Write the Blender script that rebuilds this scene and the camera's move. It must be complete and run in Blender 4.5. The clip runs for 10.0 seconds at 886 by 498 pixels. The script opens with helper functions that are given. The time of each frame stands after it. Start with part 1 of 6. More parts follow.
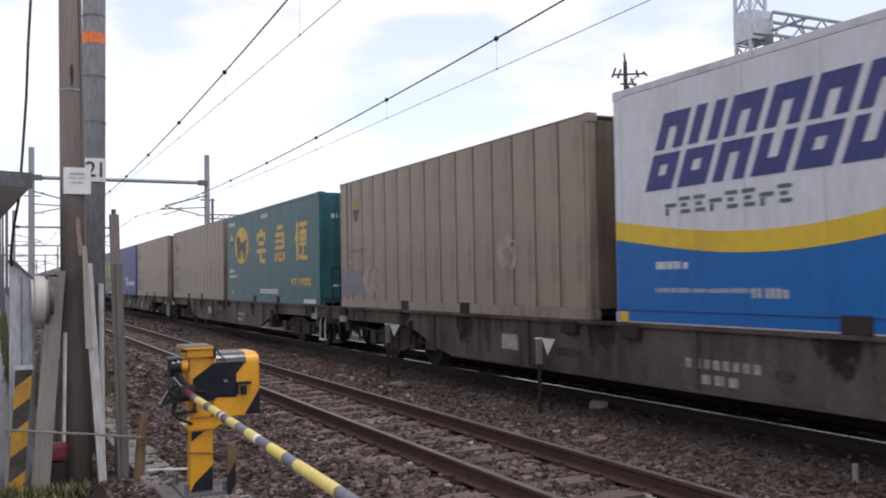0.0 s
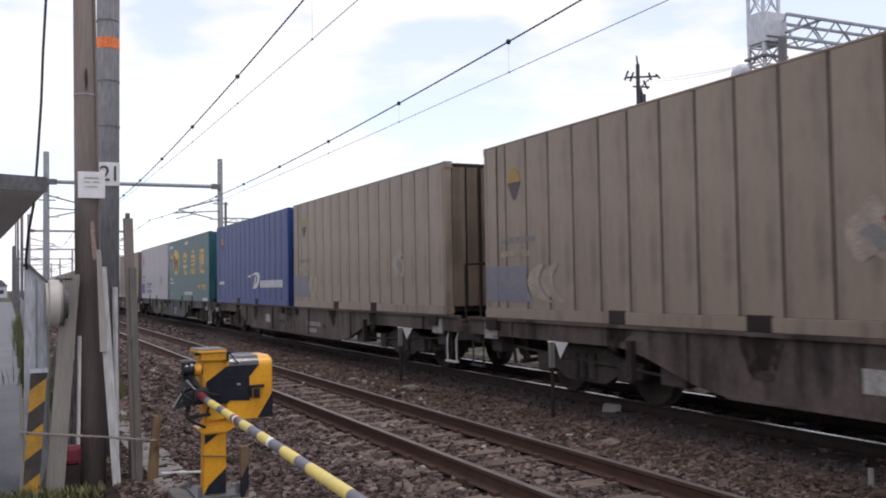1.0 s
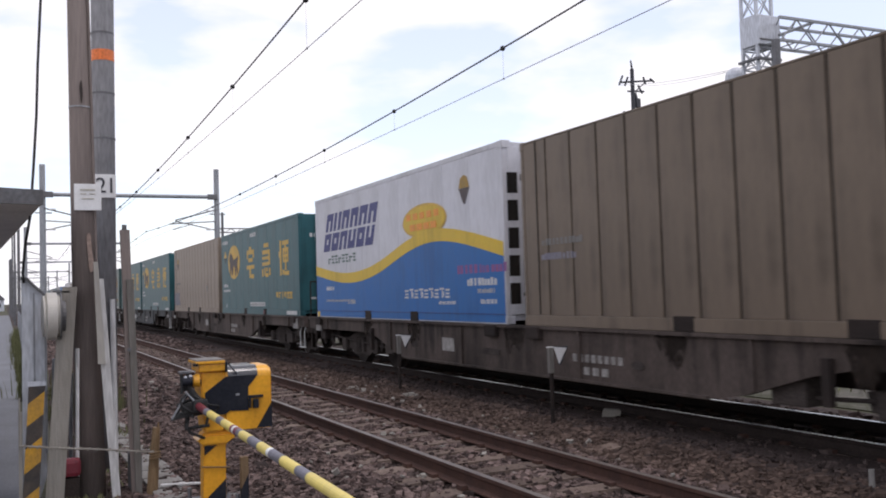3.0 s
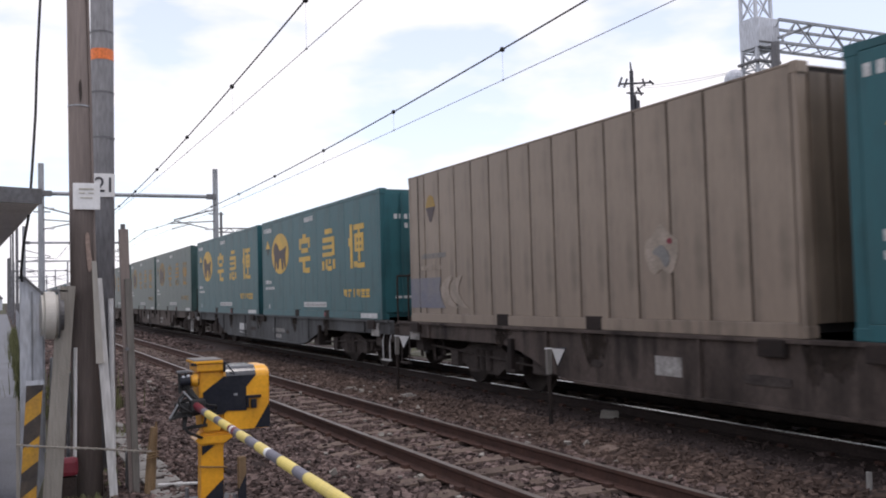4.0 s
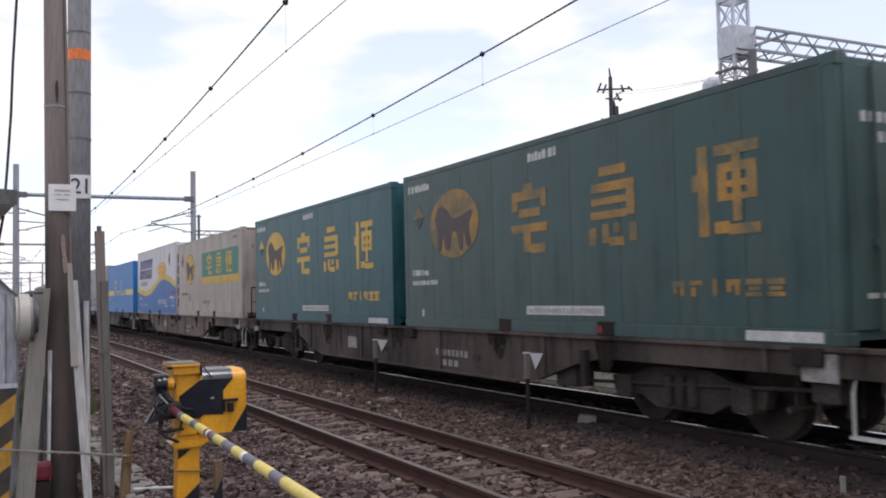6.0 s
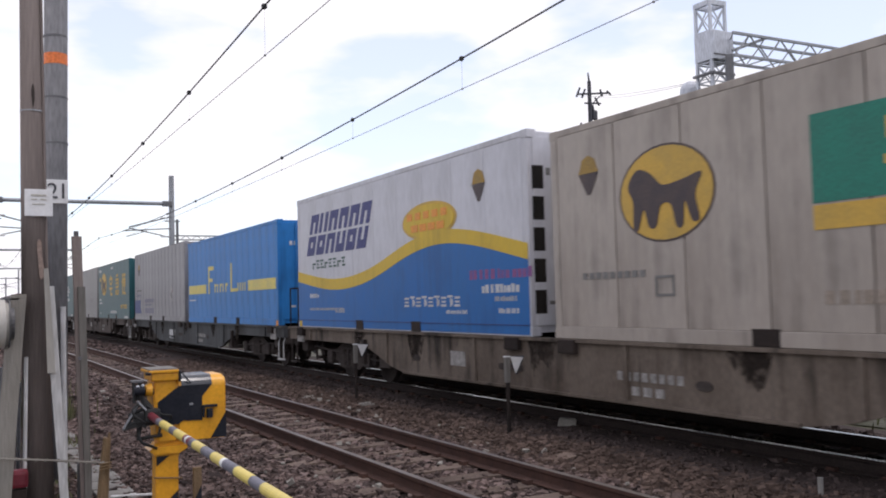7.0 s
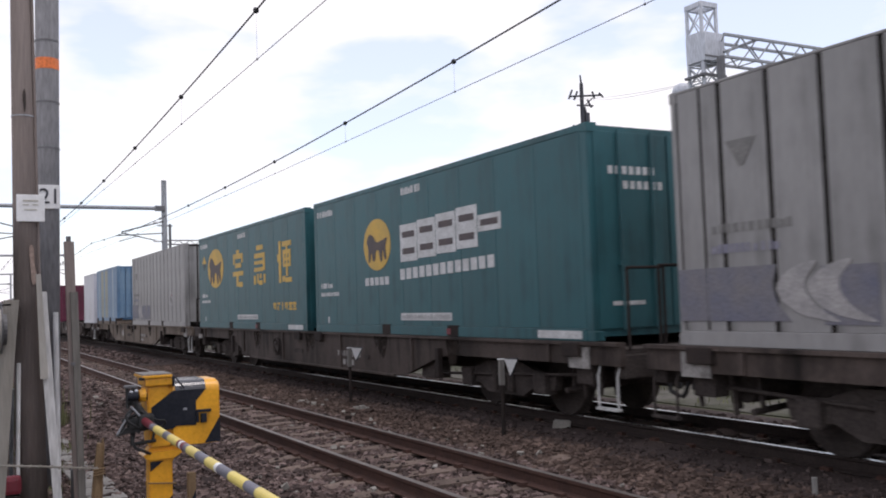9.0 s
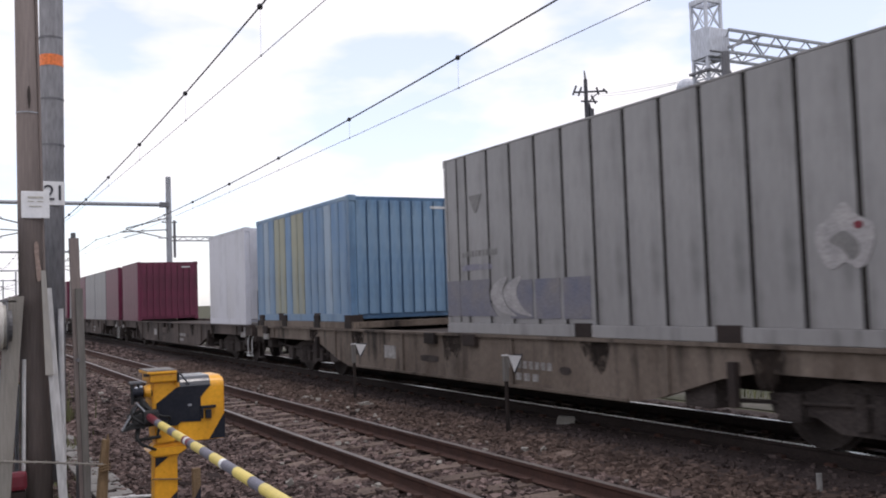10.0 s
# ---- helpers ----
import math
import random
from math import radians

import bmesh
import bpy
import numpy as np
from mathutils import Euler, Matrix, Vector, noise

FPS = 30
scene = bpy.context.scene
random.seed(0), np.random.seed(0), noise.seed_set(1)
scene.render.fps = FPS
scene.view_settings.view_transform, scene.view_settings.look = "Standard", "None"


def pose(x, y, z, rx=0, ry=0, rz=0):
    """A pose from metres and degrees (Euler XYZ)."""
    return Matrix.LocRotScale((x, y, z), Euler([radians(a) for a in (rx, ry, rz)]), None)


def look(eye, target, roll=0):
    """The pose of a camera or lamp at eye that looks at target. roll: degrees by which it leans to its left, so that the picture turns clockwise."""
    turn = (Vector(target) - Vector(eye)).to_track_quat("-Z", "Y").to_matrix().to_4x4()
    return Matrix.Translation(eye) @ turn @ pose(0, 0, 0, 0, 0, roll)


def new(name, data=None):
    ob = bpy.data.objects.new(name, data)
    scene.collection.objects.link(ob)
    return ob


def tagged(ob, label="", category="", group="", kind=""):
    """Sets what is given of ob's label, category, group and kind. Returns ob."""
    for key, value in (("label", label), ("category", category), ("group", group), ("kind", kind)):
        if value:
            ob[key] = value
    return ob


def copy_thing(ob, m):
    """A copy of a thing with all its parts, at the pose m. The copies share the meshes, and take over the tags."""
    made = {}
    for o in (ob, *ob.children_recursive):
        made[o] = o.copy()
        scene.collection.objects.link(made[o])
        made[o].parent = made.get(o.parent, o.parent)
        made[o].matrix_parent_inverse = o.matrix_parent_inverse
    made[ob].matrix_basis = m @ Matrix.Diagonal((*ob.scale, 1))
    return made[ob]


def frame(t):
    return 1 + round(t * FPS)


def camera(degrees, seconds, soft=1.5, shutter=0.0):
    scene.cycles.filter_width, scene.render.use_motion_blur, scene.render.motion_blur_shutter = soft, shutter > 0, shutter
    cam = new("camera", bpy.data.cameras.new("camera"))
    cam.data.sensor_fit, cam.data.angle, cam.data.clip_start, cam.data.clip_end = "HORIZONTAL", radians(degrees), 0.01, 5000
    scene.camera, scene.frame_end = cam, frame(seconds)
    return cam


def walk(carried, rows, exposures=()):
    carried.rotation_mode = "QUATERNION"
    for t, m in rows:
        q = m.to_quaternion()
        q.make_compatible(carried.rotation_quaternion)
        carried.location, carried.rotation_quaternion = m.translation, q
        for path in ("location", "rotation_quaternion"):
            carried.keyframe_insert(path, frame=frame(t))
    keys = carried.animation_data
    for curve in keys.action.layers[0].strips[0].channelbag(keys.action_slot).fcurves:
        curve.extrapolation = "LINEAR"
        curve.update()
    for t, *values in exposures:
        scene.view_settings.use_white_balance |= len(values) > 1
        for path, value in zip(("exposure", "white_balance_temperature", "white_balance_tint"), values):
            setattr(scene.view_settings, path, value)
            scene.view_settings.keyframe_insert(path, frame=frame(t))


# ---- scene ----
cam = camera(51.76, 10.0, soft=1.9, shutter=0.06)
# seconds, yaw, pitch, roll of the hand-held camera, which stays on one spot beside the crossing
TURNS = [
    (0.0, -26.26, 1.92, 0.91),
    (0.5, -25.81, 1.99, 0.91),
    (1.0, -25.48, 2.14, 0.95),
    (1.5, -25.32, 2.37, 1.21),
    (2.0, -25.39, 2.55, 1.52),
    (2.5, -25.61, 2.57, 1.82),
    (4.0, -25.71, 2.63, 1.53),
    (4.5, -25.81, 2.66, 1.37),
    (5.0, -26.02, 2.69, 1.42),
    (5.5, -26.46, 2.75, 1.32),
    (7.0, -28.29, 3.08, 1.51),
    (7.5, -28.70, 3.21, 1.68),
    (8.0, -28.78, 3.29, 1.70),
    (8.5, -28.74, 3.31, 1.85),
    (9.0, -28.68, 3.25, 1.90),
    (9.5, -28.50, 3.15, 1.88),
    (10.0, -28.42, 3.02, 1.93)]
walk(cam, [(t, pose(0, 0, 1.585, 90 + p, r, y)) for t, y, p, r in TURNS],
     exposures=[(0, 0.0, 6400, 17), (10, 0.0, 6400, 17)])

# ---- sky and sun: bright broken overcast ----
world = bpy.data.worlds.new("sky")
scene.world = world
world.use_nodes = True
wn, wl = world.node_tree.nodes, world.node_tree.links
sky = wn.new("ShaderNodeTexSky")
sky.sky_type, sky.sun_disc = "NISHITA", False
sky.sun_elevation, sky.sun_rotation = radians(72), radians(157)
sky_gain = wn.new("ShaderNodeMix")
sky_gain.data_type, sky_gain.blend_type = "RGBA", "MULTIPLY"
sky_gain.inputs[0].default_value = 1
sky_gain.inputs[7].default_value = (0.24, 0.24, 0.24, 1)
wl.new(sky.outputs[0], sky_gain.inputs[6])
wc = wn.new("ShaderNodeTexCoord")
wm = wn.new("ShaderNodeMapping")
wm.inputs["Location"].default_value = (0.35, 0.1, 0.2)
wm.inputs["Scale"].default_value = (1.0, 1.0, 2.6)
wl.new(wc.outputs["Generated"], wm.inputs[0])
cloud = wn.new("ShaderNodeTexNoise")
cloud.inputs["Scale"].default_value, cloud.inputs["Detail"].default_value = 3.8, 5
wl.new(wm.outputs[0], cloud.inputs[0])
ramp = wn.new("ShaderNodeValToRGB")
ramp.color_ramp.elements[0].position, ramp.color_ramp.elements[1].position = 0.42, 0.54
ramp.color_ramp.elements[0].color = (0.49, 0.49, 0.49, 1)
wl.new(cloud.outputs[0], ramp.inputs[0])
sky_mix = wn.new("ShaderNodeMix")
sky_mix.data_type = "RGBA"
wl.new(ramp.outputs[0], sky_mix.inputs[0])
wl.new(sky_gain.outputs[2], sky_mix.inputs[6])
sky_mix.inputs[7].default_value = (1.1, 1.1, 1.1, 1)
wl.new(sky_mix.outputs[2], wn["Background"].inputs[0])
wn["Background"].inputs[1].default_value = 1.0
sun = new("sun", bpy.data.lights.new("sun", "SUN"))
sun.data.energy, sun.data.angle, sun.data.color = 0.9, radians(12), (1.0, 0.96, 0.9)
sun.matrix_world = look((1.5, -3.5, 12), (0, 0, 0))


# ---- materials ----
def surf(name, col, col2=None, rough=0.6, metal=0.0, scale=1.5, streak=1.0, mix=0.6, fine=35.0, grain=0.25,
         bump=0.15, bump_scale=60.0, lo=0.4, hi=0.65, vary=0.0, island=0.0, spec=0.4, drip=0.0):
    """A worn surface: two colours mixed by a large noise (streak > 1 draws it out downwards), fine grain and relief."""
    m = bpy.data.materials.new(name)
    m.use_nodes = True
    n, l = m.node_tree.nodes, m.node_tree.links
    bs = n["Principled BSDF"]
    tc = n.new("ShaderNodeTexCoord")
    mp = n.new("ShaderNodeMapping")
    mp.inputs["Scale"].default_value = (1, 1, 1 / streak)
    l.new(tc.outputs["Object"], mp.inputs[0])
    big = n.new("ShaderNodeTexNoise")
    big.inputs["Scale"].default_value, big.inputs["Detail"].default_value = scale, 7
    big.inputs["Roughness"].default_value = 0.62
    l.new(mp.outputs[0], big.inputs[0])
    rp = n.new("ShaderNodeValToRGB")
    rp.color_ramp.elements[0].position, rp.color_ramp.elements[1].position = lo, hi
    rp.color_ramp.elements[0].color = (0, 0, 0, 1)
    rp.color_ramp.elements[1].color = (mix, mix, mix, 1)
    l.new(big.outputs[0], rp.inputs[0])
    mx = n.new("ShaderNodeMix")
    mx.data_type = "RGBA"
    l.new(rp.outputs[0], mx.inputs[0])
    mx.inputs[6].default_value = (*col, 1)
    mx.inputs[7].default_value = (*(col2 or [c * 0.6 for c in col]), 1)
    small = n.new("ShaderNodeTexNoise")
    small.inputs["Scale"].default_value, small.inputs["Detail"].default_value = fine, 4
    l.new(mp.outputs[0], small.inputs[0])
    mr = n.new("ShaderNodeMapRange")
    mr.inputs[1].default_value, mr.inputs[2].default_value = 0.25, 0.75
    mr.inputs[3].default_value, mr.inputs[4].default_value = 1 - grain, 1 + grain
    l.new(small.outputs[0], mr.inputs[0])
    value = mr.outputs[0]
    if drip:  # narrow run-down stains
        dm = n.new("ShaderNodeMapping")
        dm.inputs["Scale"].default_value = (1, 1, 0.06)
        l.new(tc.outputs["Object"], dm.inputs[0])
        dn = n.new("ShaderNodeTexNoise")
        dn.inputs["Scale"].default_value, dn.inputs["Detail"].default_value = 5.5, 6
        l.new(dm.outputs[0], dn.inputs[0])
        d2 = n.new("ShaderNodeTexNoise")
        d2.inputs["Scale"].default_value, d2.inputs["Detail"].default_value = 1.3, 4
        l.new(tc.outputs["Object"], d2.inputs[0])
        both = n.new("ShaderNodeMath")
        both.operation = "ADD"
        l.new(dn.outputs[0], both.inputs[0])
        l.new(d2.outputs[0], both.inputs[1])
        dr = n.new("ShaderNodeMapRange")
        dr.inputs[1].default_value, dr.inputs[2].default_value = 1.0, 1.3
        dr.inputs[3].default_value, dr.inputs[4].default_value = 1.0, 1 - drip
        l.new(both.outputs[0], dr.inputs[0])
        mu = n.new("ShaderNodeMath")
        mu.operation = "MULTIPLY"
        l.new(value, mu.inputs[0])
        l.new(dr.outputs[0], mu.inputs[1])
        value = mu.outputs[0]
    for amount, node, socket in ((vary, "ShaderNodeObjectInfo", "Random"), (island, "ShaderNodeNewGeometry", "Random Per Island")):
        if amount:
            src = n.new(node)
            r2 = n.new("ShaderNodeMapRange")
            r2.inputs[3].default_value, r2.inputs[4].default_value = 1 - amount, 1 + amount
            l.new(src.outputs[socket], r2.inputs[0])
            mu = n.new("ShaderNodeMath")
            mu.operation = "MULTIPLY"
            l.new(value, mu.inputs[0])
            l.new(r2.outputs[0], mu.inputs[1])
            value = mu.outputs[0]
    vm = n.new("ShaderNodeVectorMath")
    vm.operation = "SCALE"
    l.new(mx.outputs[2], vm.inputs[0])
    l.new(value, vm.inputs["Scale"])
    l.new(vm.outputs[0], bs.inputs["Base Color"])
    rr = n.new("ShaderNodeMapRange")
    rr.inputs[3].default_value, rr.inputs[4].default_value = max(0.05, rough - 0.12), min(1, rough + 0.12)
    l.new(small.outputs[0], rr.inputs[0])
    l.new(rr.outputs[0], bs.inputs["Roughness"])
    bs.inputs["Metallic"].default_value = metal
    bs.inputs["Specular IOR Level"].default_value = spec
    if bump:
        bt = n.new("ShaderNodeTexNoise")
        bt.inputs["Scale"].default_value, bt.inputs["Detail"].default_value = bump_scale, 5
        l.new(tc.outputs["Object"], bt.inputs[0])
        bp = n.new("ShaderNodeBump")
        bp.inputs["Strength"].default_value, bp.inputs["Distance"].default_value = bump, 0.02
        l.new(bt.outputs[0], bp.inputs["Height"])
        l.new(bp.outputs[0], bs.inputs["Normal"])
    return m


BALLAST = surf("ballast", (0.059, 0.043, 0.039), (0.031, 0.0225, 0.0205), 0.95, scale=1.2, fine=22, grain=0.6, bump=1.0, bump_scale=28, mix=0.8, spec=0.15)
STONE = surf("ballast_stone", (0.131, 0.096, 0.087), (0.054, 0.038, 0.035), 0.95, scale=0.9, fine=30, grain=0.35, bump=0.4, island=0.75, spec=0.15)
# soot and the train's shade are mixed into the far track's colours
CINDER = surf("shaded_track_dirt", (0.072, 0.055, 0.050), (0.040, 0.031, 0.029), 0.95, scale=1.4, grain=0.5, bump=0.8, bump_scale=30, spec=0.1)
DUST_STONE = surf("dusty_stone", (0.118, 0.084, 0.070), (0.052, 0.037, 0.031), 0.95, scale=0.9, fine=30, grain=0.3, bump=0.3, island=0.45, spec=0.1)
STONE_SOOT_SHADE = surf("shaded_sooty_stone", (0.075, 0.057, 0.052), (0.040, 0.031, 0.029), 0.95, scale=0.9, fine=30, grain=0.3, bump=0.3, island=0.5, spec=0.1)
RAIL_SIDE = surf("rail_rust", (0.082, 0.044, 0.034), (0.050, 0.030, 0.026), 0.85, scale=4, bump=0.3, spec=0.2)
# far rails darker than the near ones: soot plus painted train shade
RAIL_SOOT_SHADE = surf("shaded_sooty_rail", (0.045, 0.034, 0.031), (0.03, 0.024, 0.022), 0.9, scale=4, bump=0.3, spec=0.15)
RAIL_BRIGHT = surf("bright_rail_head", (0.55, 0.55, 0.56), (0.4, 0.38, 0.36), 0.28, 0.9, scale=3, bump=0.02)
RAIL_HEAD = surf("rail_head", (0.24, 0.21, 0.19), (0.14, 0.11, 0.095), 0.45, 0.7, scale=3, bump=0.02)
SLEEPER = surf("sleeper_concrete", (0.190, 0.143, 0.118), (0.066, 0.047, 0.041), 0.9, scale=2.5, grain=0.35, bump=0.4, vary=0.25, spec=0.2)
CONCRETE = surf("concrete", (0.25, 0.24, 0.225), (0.13, 0.12, 0.11), 0.9, scale=1.8, streak=3, bump=0.25, spec=0.2)
POLE_CONC = surf("pole_concrete", (0.245, 0.242, 0.252), (0.175, 0.172, 0.18), 0.85, scale=1.6, streak=5, bump=0.2, spec=0.25)
POLE_WOOD = surf("tarred_wood", (0.235, 0.196, 0.180), (0.145, 0.117, 0.105), 0.85, scale=2.2, streak=14, fine=60, grain=0.16, bump=0.22, bump_scale=45, spec=0.2)
RAIL_POST = surf("old_rail_grey", (0.175, 0.165, 0.152), (0.11, 0.105, 0.094), 0.9, scale=3, streak=8, bump=0.15, spec=0.2)
COVER = surf("weathered_cover", (0.40, 0.38, 0.345), (0.28, 0.26, 0.235), 0.7, scale=4, streak=6, grain=0.12, bump=0.08)
BELL = surf("cream_enamel", (0.58, 0.55, 0.50), (0.45, 0.43, 0.40), 0.45, scale=2, mix=0.5, grain=0.06, bump=0.03)
SCRAPED = surf("scraped_timber", (0.33, 0.25, 0.215), (0.22, 0.165, 0.14), 0.85, scale=8, bump=0.1, spec=0.2)
PLANK = surf("weathered_plank", (0.29, 0.27, 0.24), (0.18, 0.165, 0.145), 0.9, scale=4, streak=12, fine=60, grain=0.15, bump=0.15, spec=0.2)
STAKE = surf("stake_wood", (0.22, 0.15, 0.085), (0.10, 0.065, 0.04), 0.9, scale=6, streak=8, bump=0.5, spec=0.2)
STEEL = surf("galvanised_steel", (0.33, 0.34, 0.36), (0.22, 0.23, 0.245), 0.55, 0.35, scale=2.5, streak=3, bump=0.05)
STEEL_DK = surf("dark_steel", (0.16, 0.16, 0.17), (0.10, 0.095, 0.09), 0.6, 0.3, scale=3, bump=0.1)
PANEL = surf("pale_sheet_metal", (0.58, 0.60, 0.65), (0.40, 0.415, 0.45), 0.5, 0.2, scale=1.5, streak=5, bump=0.05)
WHITE = surf("white_paint", (0.75, 0.75, 0.75), (0.55, 0.54, 0.52), 0.5, scale=2.5, mix=0.5, grain=0.06, bump=0.05)
PLASTIC = surf("white_cable_cover", (0.62, 0.62, 0.62), (0.42, 0.41, 0.40), 0.5, scale=3, streak=6, bump=0.05)
WORN_YELLOW = surf("worn_warning_yellow", (0.58, 0.31, 0.035), (0.22, 0.13, 0.05), 0.65, scale=5, mix=0.7, grain=0.2, bump=0.15)
WORN_BLACK = surf("worn_warning_black", (0.04, 0.036, 0.036), (0.11, 0.085, 0.065), 0.7, scale=6, mix=0.7, grain=0.2, bump=0.15)
YELLOW = surf("crossing_yellow", (0.82, 0.385, 0.02), (0.60, 0.27, 0.018), 0.32, scale=3, mix=0.6, grain=0.1, bump=0.04, spec=0.6)
BLACK = surf("crossing_black", (0.016, 0.018, 0.025), (0.03, 0.031, 0.038), 0.55, scale=4, bump=0.06, spec=0.12)
BLACK_GLOSS = surf("crossing_black_gloss", (0.016, 0.018, 0.025), (0.03, 0.031, 0.038), 0.2, scale=4, bump=0.01, spec=1.0)
RUBBER = surf("black_rubber", (0.02, 0.02, 0.02), (0.035, 0.035, 0.035), 0.7, scale=6, bump=0.2)
ARM_YELLOW = surf("arm_yellow", (0.70, 0.56, 0.15), (0.52, 0.42, 0.16), 0.5, scale=5, mix=0.5, grain=0.1, bump=0.05)
ARM_GREY = surf("arm_faded_black", (0.17, 0.165, 0.20), (0.10, 0.10, 0.115), 0.55, scale=6, bump=0.08)
RED = surf("faded_red", (0.17, 0.020, 0.032), (0.11, 0.022, 0.03), 0.5, scale=5, bump=0.05)
ORANGE = surf("orange_tape", (0.80, 0.20, 0.05), (0.60, 0.16, 0.06), 0.5, scale=6, bump=0.05)
INK = surf("dark_ink", (0.04, 0.04, 0.05), (0.07, 0.07, 0.08), 0.6, scale=6, bump=0)
FADED_INK = surf("faded_ink", (0.42, 0.39, 0.33), (0.55, 0.54, 0.5), 0.6, scale=9, bump=0)
WIRE = surf("wire", (0.03, 0.03, 0.032), (0.05, 0.05, 0.05), 0.6, 0.2, scale=5, bump=0)
WIRE_PALE = surf("contact_wire", (0.20, 0.20, 0.21), (0.14, 0.14, 0.15), 0.5, 0.4, scale=5, bump=0)
PATH = surf("worn_asphalt", (0.185, 0.19, 0.206), (0.135, 0.137, 0.145), 0.9, scale=0.8, fine=70, grain=0.3, bump=0.4, bump_scale=90, spec=0.2)
ROOF = surf("roof_sheet", (0.66, 0.62, 0.58), (0.5, 0.46, 0.43), 0.7, scale=1.5, bump=0.15)
PALE_STONE = surf("pale_stone", (0.30, 0.28, 0.25), (0.20, 0.185, 0.165), 0.9, scale=4, grain=0.2, bump=0.3, spec=0.2)
GRASS = surf("weeds", (0.135, 0.135, 0.065), (0.085, 0.10, 0.045), 0.8, scale=2, island=0.45, bump=0, spec=0.2)
FIELD = surf("field", (0.085, 0.085, 0.055), (0.06, 0.053, 0.043), 0.95, scale=0.12, fine=6, grain=0.4, bump=0.3, bump_scale=6, spec=0.1)
VERGE = surf("pale_gravel", (0.125, 0.115, 0.10), (0.058, 0.06, 0.036), 0.95, scale=0.55, fine=14, grain=0.3, lo=0.42, hi=0.56, mix=0.9, bump=0.4, spec=0.15)
# rolling stock
FRAME = surf("wagon_frame_grime", (0.092, 0.071, 0.062), (0.028, 0.021, 0.018), 0.8, scale=1.3, streak=2.5, grain=0.3, mix=0.9, bump=0.15, vary=0.22, spec=0.25, drip=0.75)
FRAME_BLUE = surf("wagon_frame_blue_grey", (0.078, 0.081, 0.084), (0.032, 0.029, 0.028), 0.75, scale=1.3, streak=2.5, grain=0.25, mix=0.9, bump=0.15, vary=0.15, spec=0.25, drip=0.6)
FRAME_PALE = surf("wagon_frame_dusty_beige", (0.178, 0.143, 0.116), (0.075, 0.055, 0.042), 0.8, scale=1.2, streak=2.5, grain=0.25, mix=0.85, bump=0.15, vary=0.1, spec=0.25, drip=0.8)
UNDER = surf("brake_dust", (0.070, 0.058, 0.053), (0.024, 0.020, 0.019), 0.9, scale=1.8, grain=0.4, bump=0.3, spec=0.15)
CLAMP = surf("clamp_rust", (0.036, 0.027, 0.024), (0.02, 0.017, 0.016), 0.85, scale=5, bump=0.3, vary=0.3, spec=0.2)
SHINY = surf("white_step_paint", (0.52, 0.52, 0.51), (0.4, 0.39, 0.37), 0.5, scale=6, bump=0.05)
HANDBRAKE = surf("handbrake_yellow", (0.20, 0.20, 0.045), (0.08, 0.08, 0.04), 0.6)
PLATE = surf("frame_stencil", (0.34, 0.325, 0.31), (0.14, 0.13, 0.12), 0.7, scale=7, bump=0, grain=0.3, mix=0.9)


STAIN = surf("soot_stain", (0.035, 0.027, 0.023), (0.06, 0.045, 0.036), 0.9, scale=3, grain=0.4, bump=0.1, spec=0.15)
stain_noise = STAIN.node_tree.nodes.new("ShaderNodeTexNoise")
stain_noise.inputs["Scale"].default_value, stain_noise.inputs["Detail"].default_value = 5.0, 5
stain_fade = STAIN.node_tree.nodes.new("ShaderNodeMapRange")
stain_fade.inputs[1].default_value, stain_fade.inputs[2].default_value = 0.38, 0.62
stain_fade.inputs[3].default_value, stain_fade.inputs[4].default_value = 0.0, 0.6
STAIN.node_tree.links.new(stain_noise.outputs[0], stain_fade.inputs[0])
STAIN.node_tree.links.new(stain_fade.outputs[0], STAIN.node_tree.nodes["Principled BSDF"].inputs["Alpha"])


def coat(name, col, dirt, mix=0.75, lo=0.42, hi=0.72, vary=0.05, drip=0.4, dust=0.16):
    m = surf(name, col, dirt, 0.5, drip=drip, scale=0.75, streak=3.2, mix=mix, lo=lo, hi=hi, fine=18, grain=0.08, bump=0.08, bump_scale=14, vary=vary, spec=0.35)
    bs = m.node_tree.nodes["Principled BSDF"]  # a thin film of dust
    bs.inputs["Sheen Weight"].default_value, bs.inputs["Sheen Roughness"].default_value = dust, 0.35
    bs.inputs["Sheen Tint"].default_value = (0.62, 0.56, 0.52, 1)
    return m


TEAL = coat("teal_paint", (0.019, 0.098, 0.114), (0.031, 0.086, 0.096), dust=0.24)
TEAL_OLD = coat("weathered_teal_paint", (0.034, 0.083, 0.082), (0.066, 0.096, 0.088), 0.9, 0.35, 0.7, dust=0.42)
TAN = coat("grimy_aluminium", (0.262, 0.207, 0.161), (0.178, 0.136, 0.107))
TAN_DK = coat("dark_aluminium", (0.165, 0.125, 0.092), (0.095, 0.072, 0.054))
PALE = coat("pale_grey_paint", (0.37, 0.355, 0.395), (0.29, 0.275, 0.30))
SILVER = coat("streaked_silver", (0.285, 0.278, 0.274), (0.195, 0.187, 0.182))
PALE_DIM = coat("dull_pale_grey_paint", (0.285, 0.28, 0.293), (0.205, 0.197, 0.20))
CREAM = coat("cream_paint", (0.395, 0.348, 0.305), (0.255, 0.212, 0.178))
SLATE = coat("dull_grey_paint", (0.235, 0.235, 0.24), (0.19, 0.185, 0.18))
NAVY = coat("navy_paint", (0.018, 0.044, 0.19), (0.032, 0.052, 0.16))
AZURE = coat("azure_paint", (0.016, 0.185, 0.51), (0.03, 0.18, 0.42))
